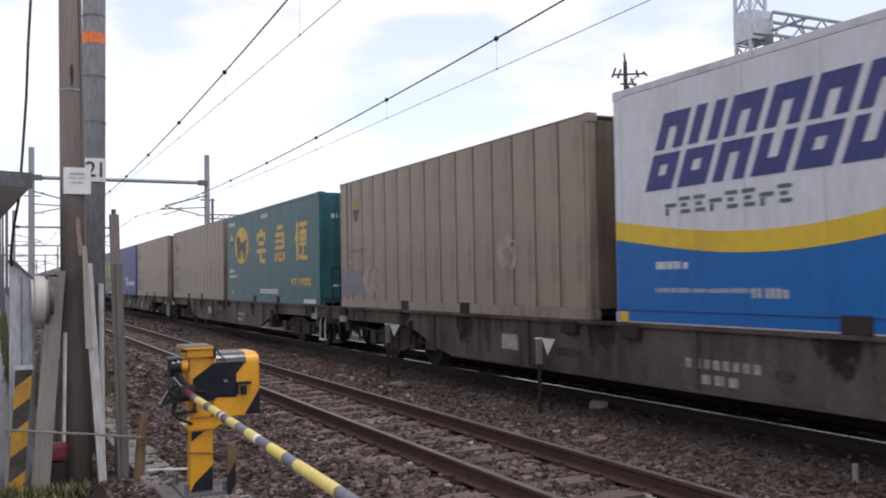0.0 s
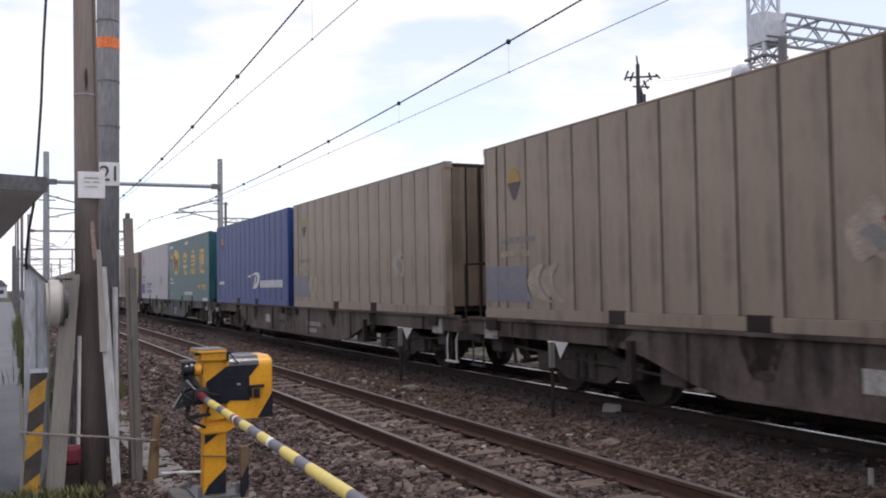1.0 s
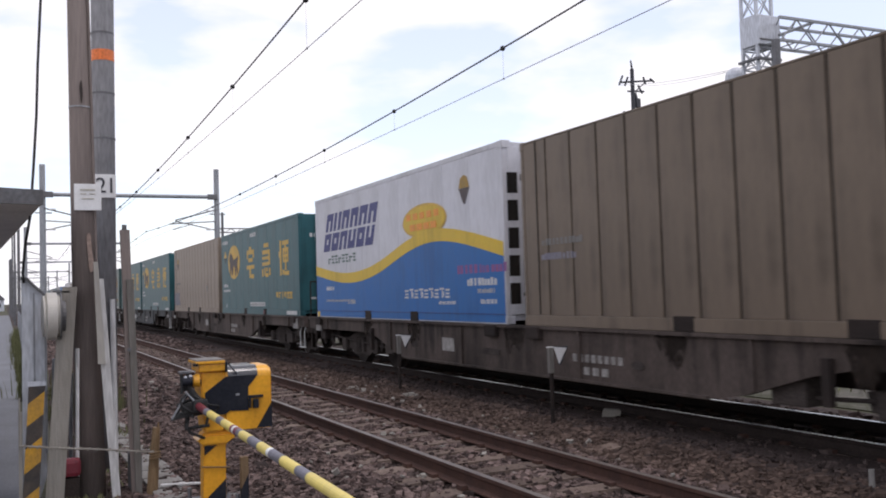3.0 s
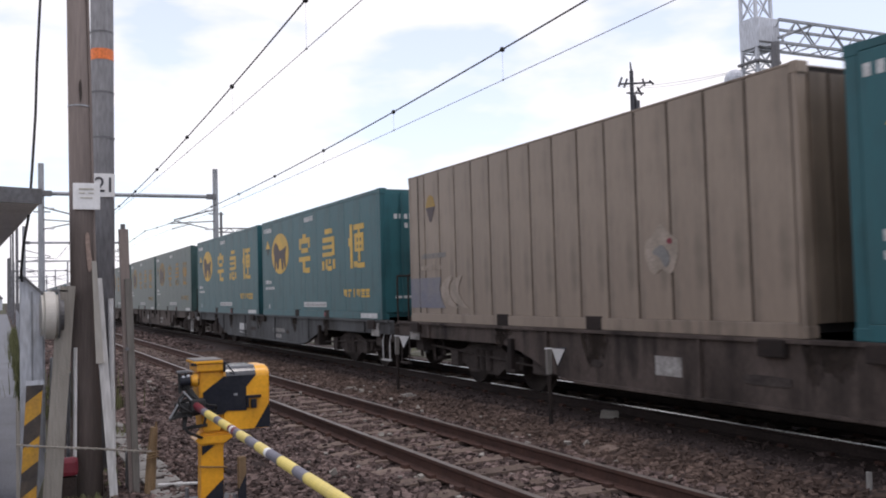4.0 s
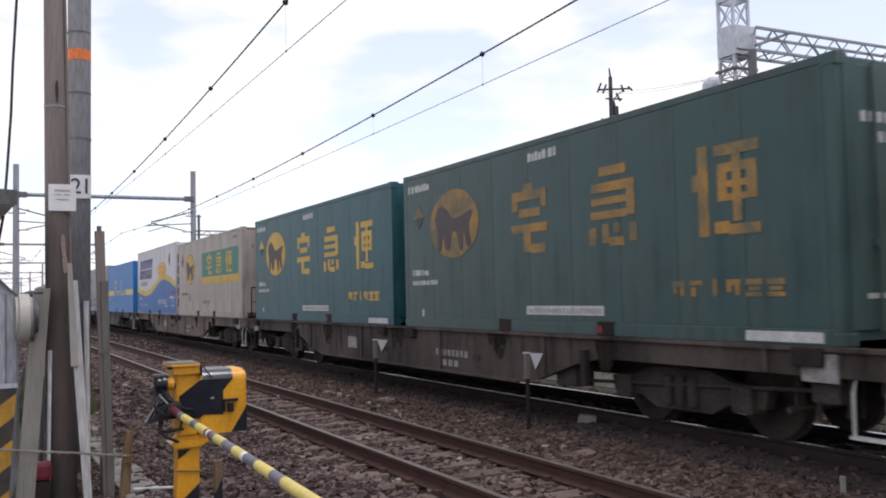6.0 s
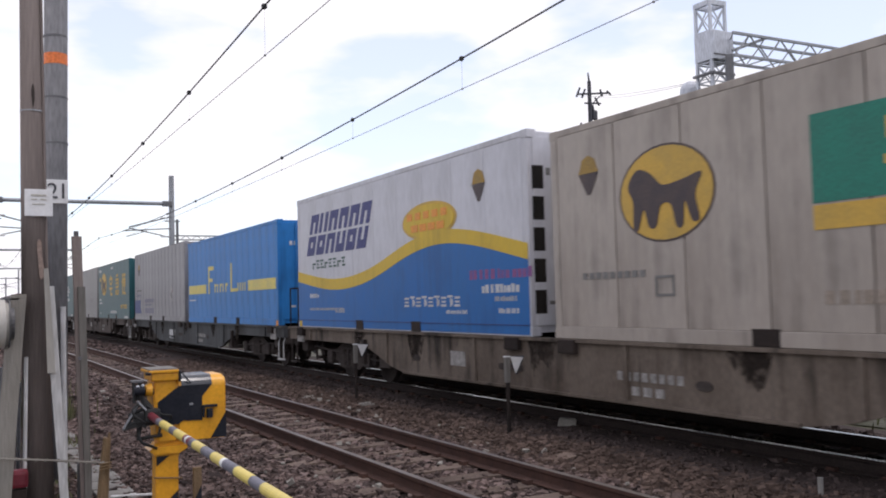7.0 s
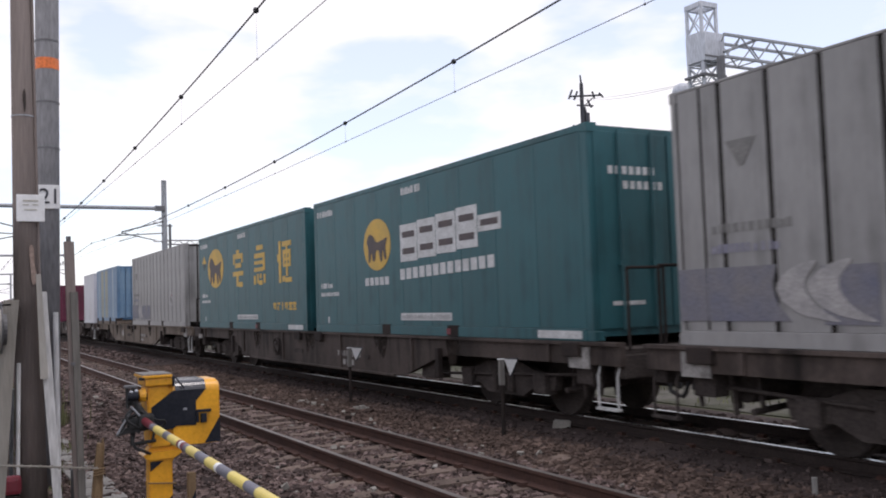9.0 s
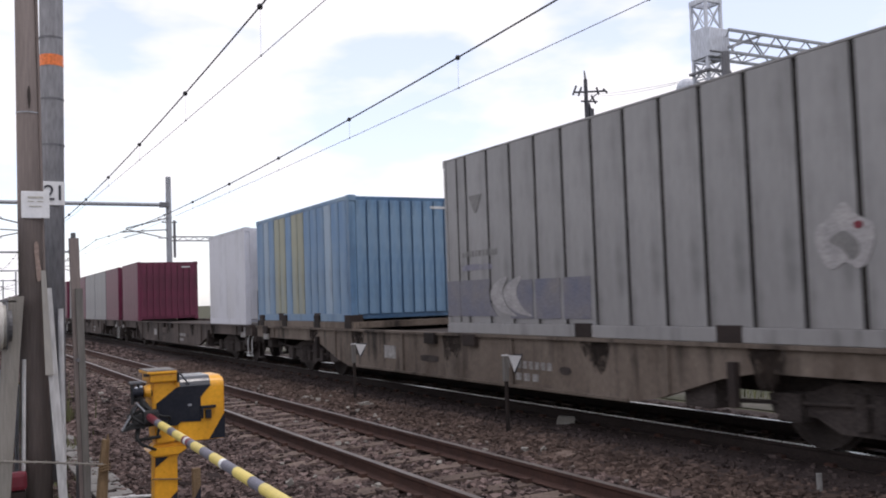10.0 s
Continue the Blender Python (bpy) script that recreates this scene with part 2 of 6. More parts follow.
AZURE_OLD = coat("chalky_blue_paint", (0.085, 0.19, 0.34), (0.24, 0.32, 0.37), 0.9, 0.35, 0.7)
YELLOWED = coat("yellowed_panel", (0.27, 0.27, 0.19), (0.16, 0.24, 0.30), 0.9)
CHALK = coat("chalk_panel", (0.26, 0.34, 0.42), (0.15, 0.27, 0.4), 0.8)
MAROON = coat("maroon_paint", (0.115, 0.016, 0.042), (0.075, 0.022, 0.032))
LIVERY_WHITE = coat("livery_white", (0.57, 0.57, 0.61), (0.45, 0.44, 0.44), 0.6, drip=0.2)
LIVERY_BLUE = coat("livery_blue", (0.003, 0.12, 0.385), (0.010, 0.115, 0.32), 0.6, drip=0.2)
LIVERY_YELLOW = coat("livery_yellow", (0.64, 0.43, 0.03), (0.55, 0.36, 0.05), 0.5, drip=0.2)
SUN_YELLOW = surf("mark_yellow", (0.60, 0.37, 0.065), (0.40, 0.28, 0.08), 0.55, scale=2.5, mix=0.6, grain=0.12, bump=0.05)
DEEP_NAVY = surf("mark_navy", (0.03, 0.035, 0.16), (0.06, 0.06, 0.2), 0.5, scale=3, mix=0.4, bump=0)
MARK_BLUE = surf("mark_blue", (0.035, 0.085, 0.25), (0.10, 0.13, 0.24), 0.55, scale=3, bump=0)
MARK_FADED = surf("mark_faded_yellow", (0.42, 0.22, 0.045), (0.13, 0.12, 0.075), 0.6, scale=2.2, lo=0.35, hi=0.62, mix=0.95, bump=0)
MARK_MUSTARD = surf("mark_mustard", (0.36, 0.22, 0.045), (0.24, 0.17, 0.07), 0.6, scale=4, bump=0)
MARK_DULL_BLUE = surf("mark_dull_blue", (0.075, 0.095, 0.22), (0.12, 0.135, 0.22), 0.6, scale=3, bump=0)
MARK_FAINT = surf("mark_worn_blue", (0.13, 0.135, 0.185), (0.205, 0.19, 0.185), 0.6, scale=2.5, lo=0.3, hi=0.7, mix=0.9, bump=0)
MARK_WORN = surf("mark_worn_pale", (0.35, 0.285, 0.235), (0.24, 0.2, 0.16), 0.6, scale=4, lo=0.35, hi=0.6, mix=0.95, bump=0)
MARK_VIOLET = surf("mark_faded_violet", (0.19, 0.185, 0.245), (0.27, 0.26, 0.275), 0.6, scale=5, bump=0)
MARK_SMUDGE = surf("mark_pale_smudge", (0.38, 0.36, 0.355), (0.28, 0.27, 0.268), 0.6, scale=5, lo=0.35, hi=0.6, mix=0.95, bump=0)
MARK_WHITE = surf("mark_white", (0.58, 0.58, 0.58), (0.36, 0.36, 0.35), 0.55, scale=4, mix=0.6, bump=0)
MARK_DARK = surf("mark_dark", (0.06, 0.045, 0.05), (0.1, 0.07, 0.06), 0.55, scale=4, bump=0)
MARK_DEEP_GREEN = surf("mark_deep_green", (0.05, 0.11, 0.09), (0.09, 0.14, 0.12), 0.5, scale=5, bump=0)
MARK_GREEN = surf("mark_green", (0.013, 0.19, 0.135), (0.02, 0.155, 0.115), 0.5, scale=3, bump=0)
MARK_ORANGE = surf("mark_orange", (0.75, 0.28, 0.03), (0.6, 0.25, 0.05), 0.5, scale=3, bump=0)
MARK_TEAL_DARK = surf("mark_dark_on_teal", (0.05, 0.055, 0.05), (0.03, 0.07, 0.075), 0.55, scale=4, bump=0)
MARK_ROSE = surf("mark_faded_rose", (0.26, 0.07, 0.20), (0.10, 0.09, 0.28), 0.55, scale=3, mix=0.9, bump=0)
MARK_GREY = surf("mark_grey", (0.16, 0.155, 0.15), (0.24, 0.23, 0.22), 0.6, scale=5, bump=0)
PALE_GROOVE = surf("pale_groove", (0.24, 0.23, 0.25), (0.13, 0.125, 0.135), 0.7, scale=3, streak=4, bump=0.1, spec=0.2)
MARK_PLATE_TEXT = surf("plate_writing", (0.33, 0.33, 0.33), (0.45, 0.44, 0.43), 0.6, scale=6, bump=0)
# near-black backing, seen as thin lines between the ribbed panels
GROOVE = surf("near_black_groove", (0.014, 0.012, 0.011), (0.03, 0.024, 0.02), 0.8, scale=3, streak=4, bump=0.1, spec=0.2)


# ---- mesh helpers ----
def box(bm, x0, x1, y0, y1, z0, z1, bevel=0.0):
    r = bmesh.ops.create_cube(bm, size=1, matrix=Matrix.LocRotScale(((x0 + x1) / 2, (y0 + y1) / 2, (z0 + z1) / 2), None, (x1 - x0, y1 - y0, z1 - z0)))
    if bevel:
        edges = list({e for v in r["verts"] for e in v.link_edges})
        bmesh.ops.bevel(bm, geom=edges, offset=bevel, segments=2, affect="EDGES", profile=0.6)
    return bm


def rod(bm, a, b, r0, r1=None, seg=10):
    a, b = Vector(a), Vector(b)
    d = b - a
    m = Matrix.Translation((a + b) / 2) @ d.to_track_quat("Z", "Y").to_matrix().to_4x4()
    bmesh.ops.create_cone(bm, cap_ends=True, segments=seg, radius1=r0, radius2=r0 if r1 is None else r1, depth=d.length, matrix=m)
    return bm


def prism(bm, outline, axis, lo, hi):
    """A flat outline drawn out along an axis: 'x' takes (y, z), 'y' takes (x, z), 'z' takes (x, y)."""
    place = {"x": lambda p, h: (h, p[0], p[1]), "y": lambda p, h: (p[0], h, p[1]), "z": lambda p, h: (p[0], p[1], h)}[axis]
    low, high = [[bm.verts.new(place(p, h)) for p in outline] for h in (lo, hi)]
    bm.faces.new(low)
    bm.faces.new(high)
    for i in range(len(outline)):
        j = (i + 1) % len(outline)
        bm.faces.new((low[i], low[j], high[j], high[i]))
    bmesh.ops.recalc_face_normals(bm, faces=bm.faces)
    return bm


def ball(bm, c, r, sx=1, sy=1, sz=1, seg=10):
    bmesh.ops.create_uvsphere(bm, u_segments=seg, v_segments=max(5, seg // 2 + 1), radius=r, matrix=Matrix.LocRotScale(c, None, (sx, sy, sz)))
    return bm


def mesh_of(name, bm, material, smooth=False):
    me = bpy.data.meshes.new(name)
    bm.to_mesh(me)
    bm.free()
    me.materials.append(material)
    if smooth:
        for p in me.polygons:
            p.use_smooth = True
    return me


def part(name, bm, material, parent, label="", smooth=False):
    ob = new(name, mesh_of(name, bm, material, smooth))
    ob.parent = parent
    return tagged(ob, label)


def piece(name, me, parent, m):
    ob = new(name, me)
    ob.parent = parent
    ob.matrix_basis = m
    return ob


def thing(name, m, label, category, group="", kind=""):
    ob = new(name)
    ob.matrix_basis = m
    ob.empty_display_size = 0.2
    return tagged(ob, label, category, group, kind)


def B():
    return bmesh.new()


# ---- ground, path and track bed ----
TRACK_A, TRACK_B = 4.229, 8.034


def bed_z(x):
    return float(np.interp(x, [0.6, 1.5, 2.7, 3.0, 5.4, 6.1, 6.8, 9.2, 10.6], [-0.27, -0.215, -0.195, -0.19, -0.19, -0.20, -0.19, -0.19, -0.27]))


def ground():
    bm = B()
    xs = [-1500, -300, -60, -12, -3, 0, 3, 6, 12, 20, 40, 120, 400, 1500]
    ys = [-400, -60, -10, 0, 5, 10, 15, 20, 30, 45, 70, 120, 250, 600, 2500]
    rows = [[bm.verts.new((x, y, -0.28)) for x in xs] for y in ys]
    for a, b in zip(rows, rows[1:]):
        for i in range(len(xs) - 1):
            bm.faces.new((a[i], a[i + 1], b[i + 1], b[i]))
    tagged(new("ground", mesh_of("ground", bm, FIELD)), "flat rough ground with sparse dry grass", "ground", kind="structure")
    xs = [0.6, 1.0, 1.5, 2.1, 2.7, 3.0, 3.66, 4.23, 4.8, 5.4, 5.8, 6.1, 6.5, 6.8, 7.47, 8.03, 8.6, 9.2, 9.8, 10.6]
    bm = B()
    prism(bm, [(x, bed_z(x)) for x in xs] + [(10.6, -0.6), (0.6, -0.6)], "y", -25, 700)
    tagged(new("track_bed", mesh_of("track_bed", bm, BALLAST)), "dark brown stone ballast bed under two railway tracks", "track bed", kind="structure")
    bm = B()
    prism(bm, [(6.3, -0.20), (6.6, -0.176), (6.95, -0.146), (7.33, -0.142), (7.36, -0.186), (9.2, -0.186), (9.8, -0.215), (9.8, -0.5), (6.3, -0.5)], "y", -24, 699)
    tagged(new("shaded_sooty_bed", mesh_of("shaded_sooty_bed", bm, CINDER)), "dark bed under the far track, soot and shade in one tone", "track bed", kind="structure")
    bm = B()
    prism(bm, [(10.75, -0.6), (10.75, -0.262), (15.5, -0.262), (15.5, -0.6)], "y", -24, 600)
    tagged(new("gravel_verge", mesh_of("gravel_verge", bm, VERGE)), "pale gravel verge with grass beyond the far track", "verge", kind="structure")
    bm = B()
    prism(bm, [(-1.6, -20), (0.02, -20), (0.1, 5), (0.17, 12), (0.3, 26), (0.5, 60), (0.6, 160), (-1.6, 160)], "z", -0.6, -0.25)
    tagged(new("pavement", mesh_of("pavement", bm, PATH)), "narrow worn grey asphalt path beside the railway", "path", kind="structure")


def loose_stones(name, x0, x1, y0, y1, count, size, seed, label, lift=0.0, mat=None):
    """Thousands of broken stones, each an irregular six-sided lump, thrown over the bed."""
    rng = np.random.default_rng(seed)
    cube = np.array([(x, y, z) for x in (-1, 1) for y in (-1, 1) for z in (-1, 1)], float)
    quads = np.array([(0, 1, 3, 2), (4, 6, 7, 5), (0, 4, 5, 1), (2, 3, 7, 6), (0, 2, 6, 4), (1, 5, 7, 3)])
    x, y = rng.uniform(x0, x1, count), rng.uniform(y0, y1, count)
    clear = np.ones(count, bool)
    for a in (TRACK_A, TRACK_B):
        for d in (-0.566, 0.566):
            clear &= np.abs(x - a - d) > 0.095
        on = (np.abs(x - a) < 1.02) & (np.abs((y - 0.3) % 0.6 - 0.3) < 0.13)
        clear &= ~on | (rng.random(count) < 0.16)
    x, y = x[clear], y[clear]
    n = len(x)
    z = np.interp(x, [0.6, 1.5, 2.7, 3.0, 5.4, 6.1, 6.8, 9.2, 10.6], [-0.27, -0.215, -0.195, -0.19, -0.19, -0.20, -0.19, -0.19, -0.27])
    z = z + rng.uniform(-0.012, 0.018, n) + lift
    for a in (TRACK_A, TRACK_B):
        on = (np.abs(x - a) < 1.02) & (np.abs((y - 0.3) % 0.6 - 0.3) < 0.13)
        z = np.where(on, z + 0.025, z)
    r = size * rng.lognormal(0, 0.32, n)
    v = cube[None] * rng.uniform(0.45, 1.0, (n, 8, 3)) * (r[:, None, None] * np.stack([rng.uniform(0.7, 1.3, n), rng.uniform(0.7, 1.3, n), rng.uniform(0.6, 1.0, n)], 1)[:, None])
    a, b = rng.uniform(0, 6.28, n), rng.uniform(-0.6, 0.6, n)
    ca, sa, cb, sb = np.cos(a)[:, None], np.sin(a)[:, None], np.cos(b)[:, None], np.sin(b)[:, None]
    vx, vz = v[..., 0] * cb + v[..., 2] * sb, -v[..., 0] * sb + v[..., 2] * cb
    v = np.stack([vx * ca - v[..., 1] * sa, vx * sa + v[..., 1] * ca, vz], -1) + np.stack([x, y, z], 1)[:, None]
    faces = (quads[None] + 8 * np.arange(n)[:, None, None]).reshape(-1, 4)
    me = bpy.data.meshes.new(name)
    me.from_pydata(v.reshape(-1, 3).tolist(), [], faces.tolist())
    me.materials.append(mat or STONE)
    tagged(new(name, me), label, "ballast", kind="stuff")


def railway_track(a, label, side):
    root = thing("railway_track", pose(a, 0, 0), label, "railway track", "parallel tracks", "structure")
    half = [(0.0325, -0.002), (0.0325, -0.03), (0.012, -0.045), (0.009, -0.115), (0.064, -0.138), (0.064, -0.15)]
    outline = half + [(-x, z) for x, z in reversed(half)]
    for d in (-0.566, 0.566):
        rail = part("rail", prism(B(), [(x + d, z) for x, z in outline], "y", -25, 700), side, root, "rusty brown steel rail")
        part("running_surface", box(B(), d - 0.030, d + 0.030, -25, 700, -0.004, 0.0), RAIL_HEAD if side is RAIL_SIDE else RAIL_BRIGHT, rail, "bright worn rail head")
        bm = B()
        for i in range(-5, 75):
            for s in (-1, 1):
                box(bm, d + s * 0.085 - 0.03, d + s * 0.085 + 0.03, i * 0.6 - 0.05, i * 0.6 + 0.05, -0.155, -0.115)
        tagged(part("rail_fastening", bm, RAIL_SIDE, rail), kind="stuff")
    prof = [(-1.0, -0.30), (1.0, -0.30), (1.0, -0.17), (0.72, -0.15), (-0.72, -0.15), (-1.0, -0.17)]
    me = mesh_of("sleeper", prism(B(), prof, "y", -0.115, 0.115), SLEEPER)
    for i in range(-8, 190):
        piece("sleeper", me, root, pose(0, i * 0.6, random.uniform(-0.008, 0.004), 0, 0, random.uniform(-0.6, 0.6)))
    return root


# ---- the train ----
LC, GAP, PITCH = 9.2, 0.55, 20.4
LOAD = 2 * LC + GAP


def bars(bm, x, spans):
    """Flat painted bars on a side wall: each (y0, y1, z0, z1)."""
    for y0, y1, z0, z1 in spans:
        box(bm, x - 0.006, x, y0, y1, z0, z1)
    return bm


def marks(name, x, spans, mat, root, label=""):
    """Each painted bar is a part of its own."""
    for span in spans:
        part(name, bars(B(), x, [span]), mat, root, label)


def lettering(name, x, y, z, height, count, mat, root, seed, label=""):
    """A line of writing as plain upright bars of letter size, one part a line, running towards -y."""
    rng, bm = random.Random(seed), B()
    for _ in range(count):
        w = height * rng.uniform(0.45, 0.8)
        tall = height * rng.choice((1.0, 1.0, 0.82))
        box(bm, x - 0.004, x, y - w, y, z, z + tall)
        y -= w + height * rng.choice((0.18, 0.22, 0.22, 0.5))
    return tagged(part(name, bm, mat, root, label), label, kind="stuff")


def rounded(pts, n=5):
    """A closed outline drawn smoothly through its corners."""
    out = []
    for i in range(len(pts)):
        a, b, c, d = [Vector(pts[(i + j) % len(pts)]) for j in (-1, 0, 1, 2)]
        for k in range(n):
            u = k / n
            v = 0.5 * (2 * b + (c - a) * u + (2 * a - 5 * b + 4 * c - d) * u * u + (3 * b - a - 3 * c + d) * u ** 3)
            out.append((v.x, v.y))
    return out


EMBLEM_SHAPE = [(0.60, 0.16), (0.34, 0.12), (0.0, 0.09), (-0.20, 0.24), (-0.42, 0.30), (-0.58, 0.12), (-0.50, -0.06), (-0.50, -0.36), (-0.42, -0.38),
                (-0.32, -0.16), (-0.24, -0.36), (-0.12, -0.36), (-0.04, -0.14), (0.12, -0.14), (0.20, -0.38), (0.30, -0.38), (0.34, -0.12), (0.44, -0.34), (0.55, -0.32), (0.50, -0.06)]


def emblem_patch(root, y, z, x, size=1.0, mat=None):
    """The dark four-footed patch inside an oval emblem, reaching towards +y at its small end."""
    part("emblem_patch", flat(rounded([(y - a * size, z + b * size) for a, b in EMBLEM_SHAPE]), x), mat or MARK_DARK, root, "dark patch")


def flat(outline, x):
    return prism(B(), outline, "x", x - 0.006, x)


def ellipse(cy, cz, ry, rz, n=28):
    return [(cy + ry * math.cos(6.28319 * i / n), cz + rz * math.sin(6.28319 * i / n)) for i in range(n)]


def wagon(frame_mat, label, crest=False):
    root = thing("container_wagon", pose(0, 0, 0), label, "railway wagon", "wagons of the train")
    y0, y1, mid = -LOAD - 0.5, 0.5, -LOAD / 2
    lo = [(y0, 0.77), (mid - 5.98, 0.765), (mid - 5.5, 0.68), (mid - 4.6, 0.42), (mid - 4.1, 0.34), (mid + 4.1, 0.34), (mid + 4.6, 0.42), (mid + 5.5, 0.68), (mid + 5.98, 0.765), (y1, 0.77), (y1, 1.04), (y0, 1.04)]
    for s in (-1, 1):
        bm = prism(B(), lo, "x", min(s * 1.29, s * 1.2), max(s * 1.29, s * 1.2))
        fr = part("side_frame", bm, frame_mat, root)
        bm = B()
        box(bm, min(s * 1.335, s * 1.29), max(s * 1.335, s * 1.29), y0, y1, 1.0, 1.04)
        for y, zl in ((mid - 8.6, 0.78), (mid - 4.75, 0.48), (mid - 1.7, 0.37), (mid + 1.7, 0.37), (mid + 4.75, 0.48), (mid + 8.6, 0.78)):
            box(bm, min(s * 1.325, s * 1.29), max(s * 1.325, s * 1.29), y - 0.03, y + 0.03, zl, 1.0)
        box(bm, min(s * 1.33, s * 1.29), max(s * 1.33, s * 1.29), mid - 4.1, mid + 4.1, 0.34, 0.375)
        part("stiffener", bm, frame_mat, fr)
    part("deck", box(B(), -1.2, 1.2, y0 + 0.05, y1 - 0.05, 0.90, 0.96), UNDER, root, "dark sooty deck plate")
    bm = B()
    box(bm, -0.25, 0.25, y0 + 0.3, y1 - 0.3, 0.45, 0.9)
    for k in range(-3, 4):
        box(bm, -1.2, 1.2, mid + k * 1.5 - 0.08, mid + k * 1.5 + 0.08, 0.5, 0.9)
    part("centre_sill", bm, UNDER, root)
    part("air_tank", rod(B(), (-0.7, mid - 1.9, 0.55), (-0.7, mid - 0.9, 0.55), 0.2, seg=14), UNDER, root, "sooty air tank")
    part("brake_box", box(B(), -1.05, -0.6, mid + 1.0, mid + 1.7, 0.38, 0.7, 0.03), UNDER, root, "sooty brake box")
    for s in (-1, 1):
        part("brake_lever", box(B(), -1.36, -1.29, mid + s * 5.7 - 0.05, mid + s * 5.7 + 0.05, 0.42, 0.86), CLAMP, root, "rusty hanging lever")
        part("valve_box", box(B(), -1.2, -0.9, mid + s * 5.1 - 0.22, mid + s * 5.1 + 0.22, 0.36, 0.66, 0.02), UNDER, root, "sooty valve box")
        part("pull_rod", rod(B(), (-1.05, mid + s * 4.8, 0.42), (-1.05, mid + s * 9.2, 0.62), 0.022, seg=8), UNDER, root)
    wheel = B()
    rod(wheel, (-0.065, 0, 0), (0.065, 0, 0), 0.43, 0.425, 28)
    rod(wheel, (0.05, 0, 0), (0.08, 0, 0), 0.455, 0.45, 28)
    rod(wheel, (-0.10, 0, 0), (-0.06, 0, 0), 0.14, seg=14)
    wheel = mesh_of("wheel", wheel, UNDER)
    for yc in (mid - 7.1, mid + 7.1):
        bm = B()
        for s in (-1, 1):
            side = [(-1.25, 0.55), (-1.2, 0.36), (-0.7, 0.36), (-0.45, 0.24), (0.45, 0.24), (0.7, 0.36), (1.2, 0.36), (1.25, 0.55), (0.75, 0.60), (0.45, 0.70), (-0.45, 0.70), (-0.75, 0.60)]
            prism(bm, [(y + yc, z) for y, z in side], "x", min(s * 1.02, s * 0.9), max(s * 1.02, s * 0.9))
            for d in (-0.95, 0.95):
                box(bm, min(s * 1.1, s * 0.88), max(s * 1.1, s * 0.88), yc + d - 0.14, yc + d + 0.14, 0.3, 0.58, 0.03)
            for d in (-0.2, 0.0, 0.2):
                rod(bm, (s * 1.03, yc + d, 0.3), (s * 1.03, yc + d, 0.62), 0.07, seg=10)
        box(bm, -1.0, 1.0, yc - 0.22, yc + 0.22, 0.42, 0.72)
        for d in (-0.95, 0.95):
            rod(bm, (-1.0, yc + d, 0.43), (1.0, yc + d, 0.43), 0.07, seg=10)
        bg = part("bogie", bm, UNDER, root, "brake-dust brown two-axle bogie")
        for s in (-1, 1):
            for d in (-0.95, 0.95):
                piece("wheel", wheel, bg, pose(s * 0.575, yc + d, 0.43, 0, 0, 0 if s < 0 else 180))
    for s, ye in ((-1, y0), (1, y1)):
        bm = B()
        box(bm, -0.14, 0.14, min(ye, ye + s * 0.13), max(ye, ye + s * 0.13), 0.76, 0.98, 0.02)
        box(bm, -0.09, 0.16, min(ye + s * 0.1, ye + s * 0.19), max(ye + s * 0.1, ye + s * 0.19), 0.70, 1.02, 0.03)
        part("coupler", bm, UNDER, root, "knuckle coupler")
        for x in (-0.5, 0.5):
            part("brake_hose", rod(B(), (x, ye, 0.85), (x, ye + s * 0.12, 0.48), 0.03, seg=8), RUBBER, root, "black brake hose")
        for sx in (-1, 1):
            bm = B()
            ya, yb = ye - s * 0.08, ye - s * 0.43
            for y in (ya, yb):
                rod(bm, (sx * 1.27, y, 0.66), (sx * 1.27, y, 0.27), 0.015, seg=8)
                rod(bm, (sx * 1.27, y, 0.65), (sx * 1.22, y, 0.80), 0.011, seg=8)
            box(bm, sx * 1.27 - 0.035, sx * 1.27 + 0.035, min(ya, yb) - 0.02, max(ya, yb) + 0.02, 0.255, 0.285)
            part("step", bm, SHINY if s < 0 else UNDER, root, "white tubular foot step" if s < 0 else "sooty tubular foot step")
        bm = B()
        for x in (-1.1, -0.55):
            rod(bm, (x, ye - s * 0.04, 0.95), (x, ye - s * 0.04, 1.9), 0.018, seg=8)
        rod(bm, (-1.1, ye - s * 0.04, 1.9), (-0.55, ye - s * 0.04, 1.9), 0.018, seg=8)
        part("handrail", bm, CLAMP, root, "thin rusty handrail")
    for s, ye in ((-1, y0), (1, y1)):
        part("end_beam", box(B(), -1.2, 1.2, min(ye - s * 0.02, ye - s * 0.2), max(ye - s * 0.02, ye - s * 0.2), 0.62, 0.9, 0.015), UNDER, root, "sooty end beam")
        part("air_tank", rod(B(), (-0.9, ye - s * 1.02, 0.6), (0.2, ye - s * 1.02, 0.6), 0.15, seg=14), UNDER, root, "sooty air tank")
        for x, dy, low in ((-1.12, 0.55, 0.40), (-1.05, 0.95, 0.34), (-0.75, 0.72, 0.36), (-1.0, 1.25, 0.42)):
            part("hanger", rod(B(), (x, ye - s * dy, 0.92), (x + 0.03, ye - s * (dy + 0.06), low), 0.028, seg=8), UNDER, root, "sooty hanging rod")
        part("brake_beam", rod(B(), (-1.1, ye - s * 1.3, 0.40), (-0.2, ye - s * 1.22, 0.44), 0.035, seg=8), UNDER, root, "sooty brake beam")
        part("cock_box", box(B(), -1.22, -1.0, min(ye - s * 0.62, ye - s * 0.92), max(ye - s * 0.62, ye - s * 0.92), 0.52, 0.78, 0.02), UNDER, root, "sooty valve cover")
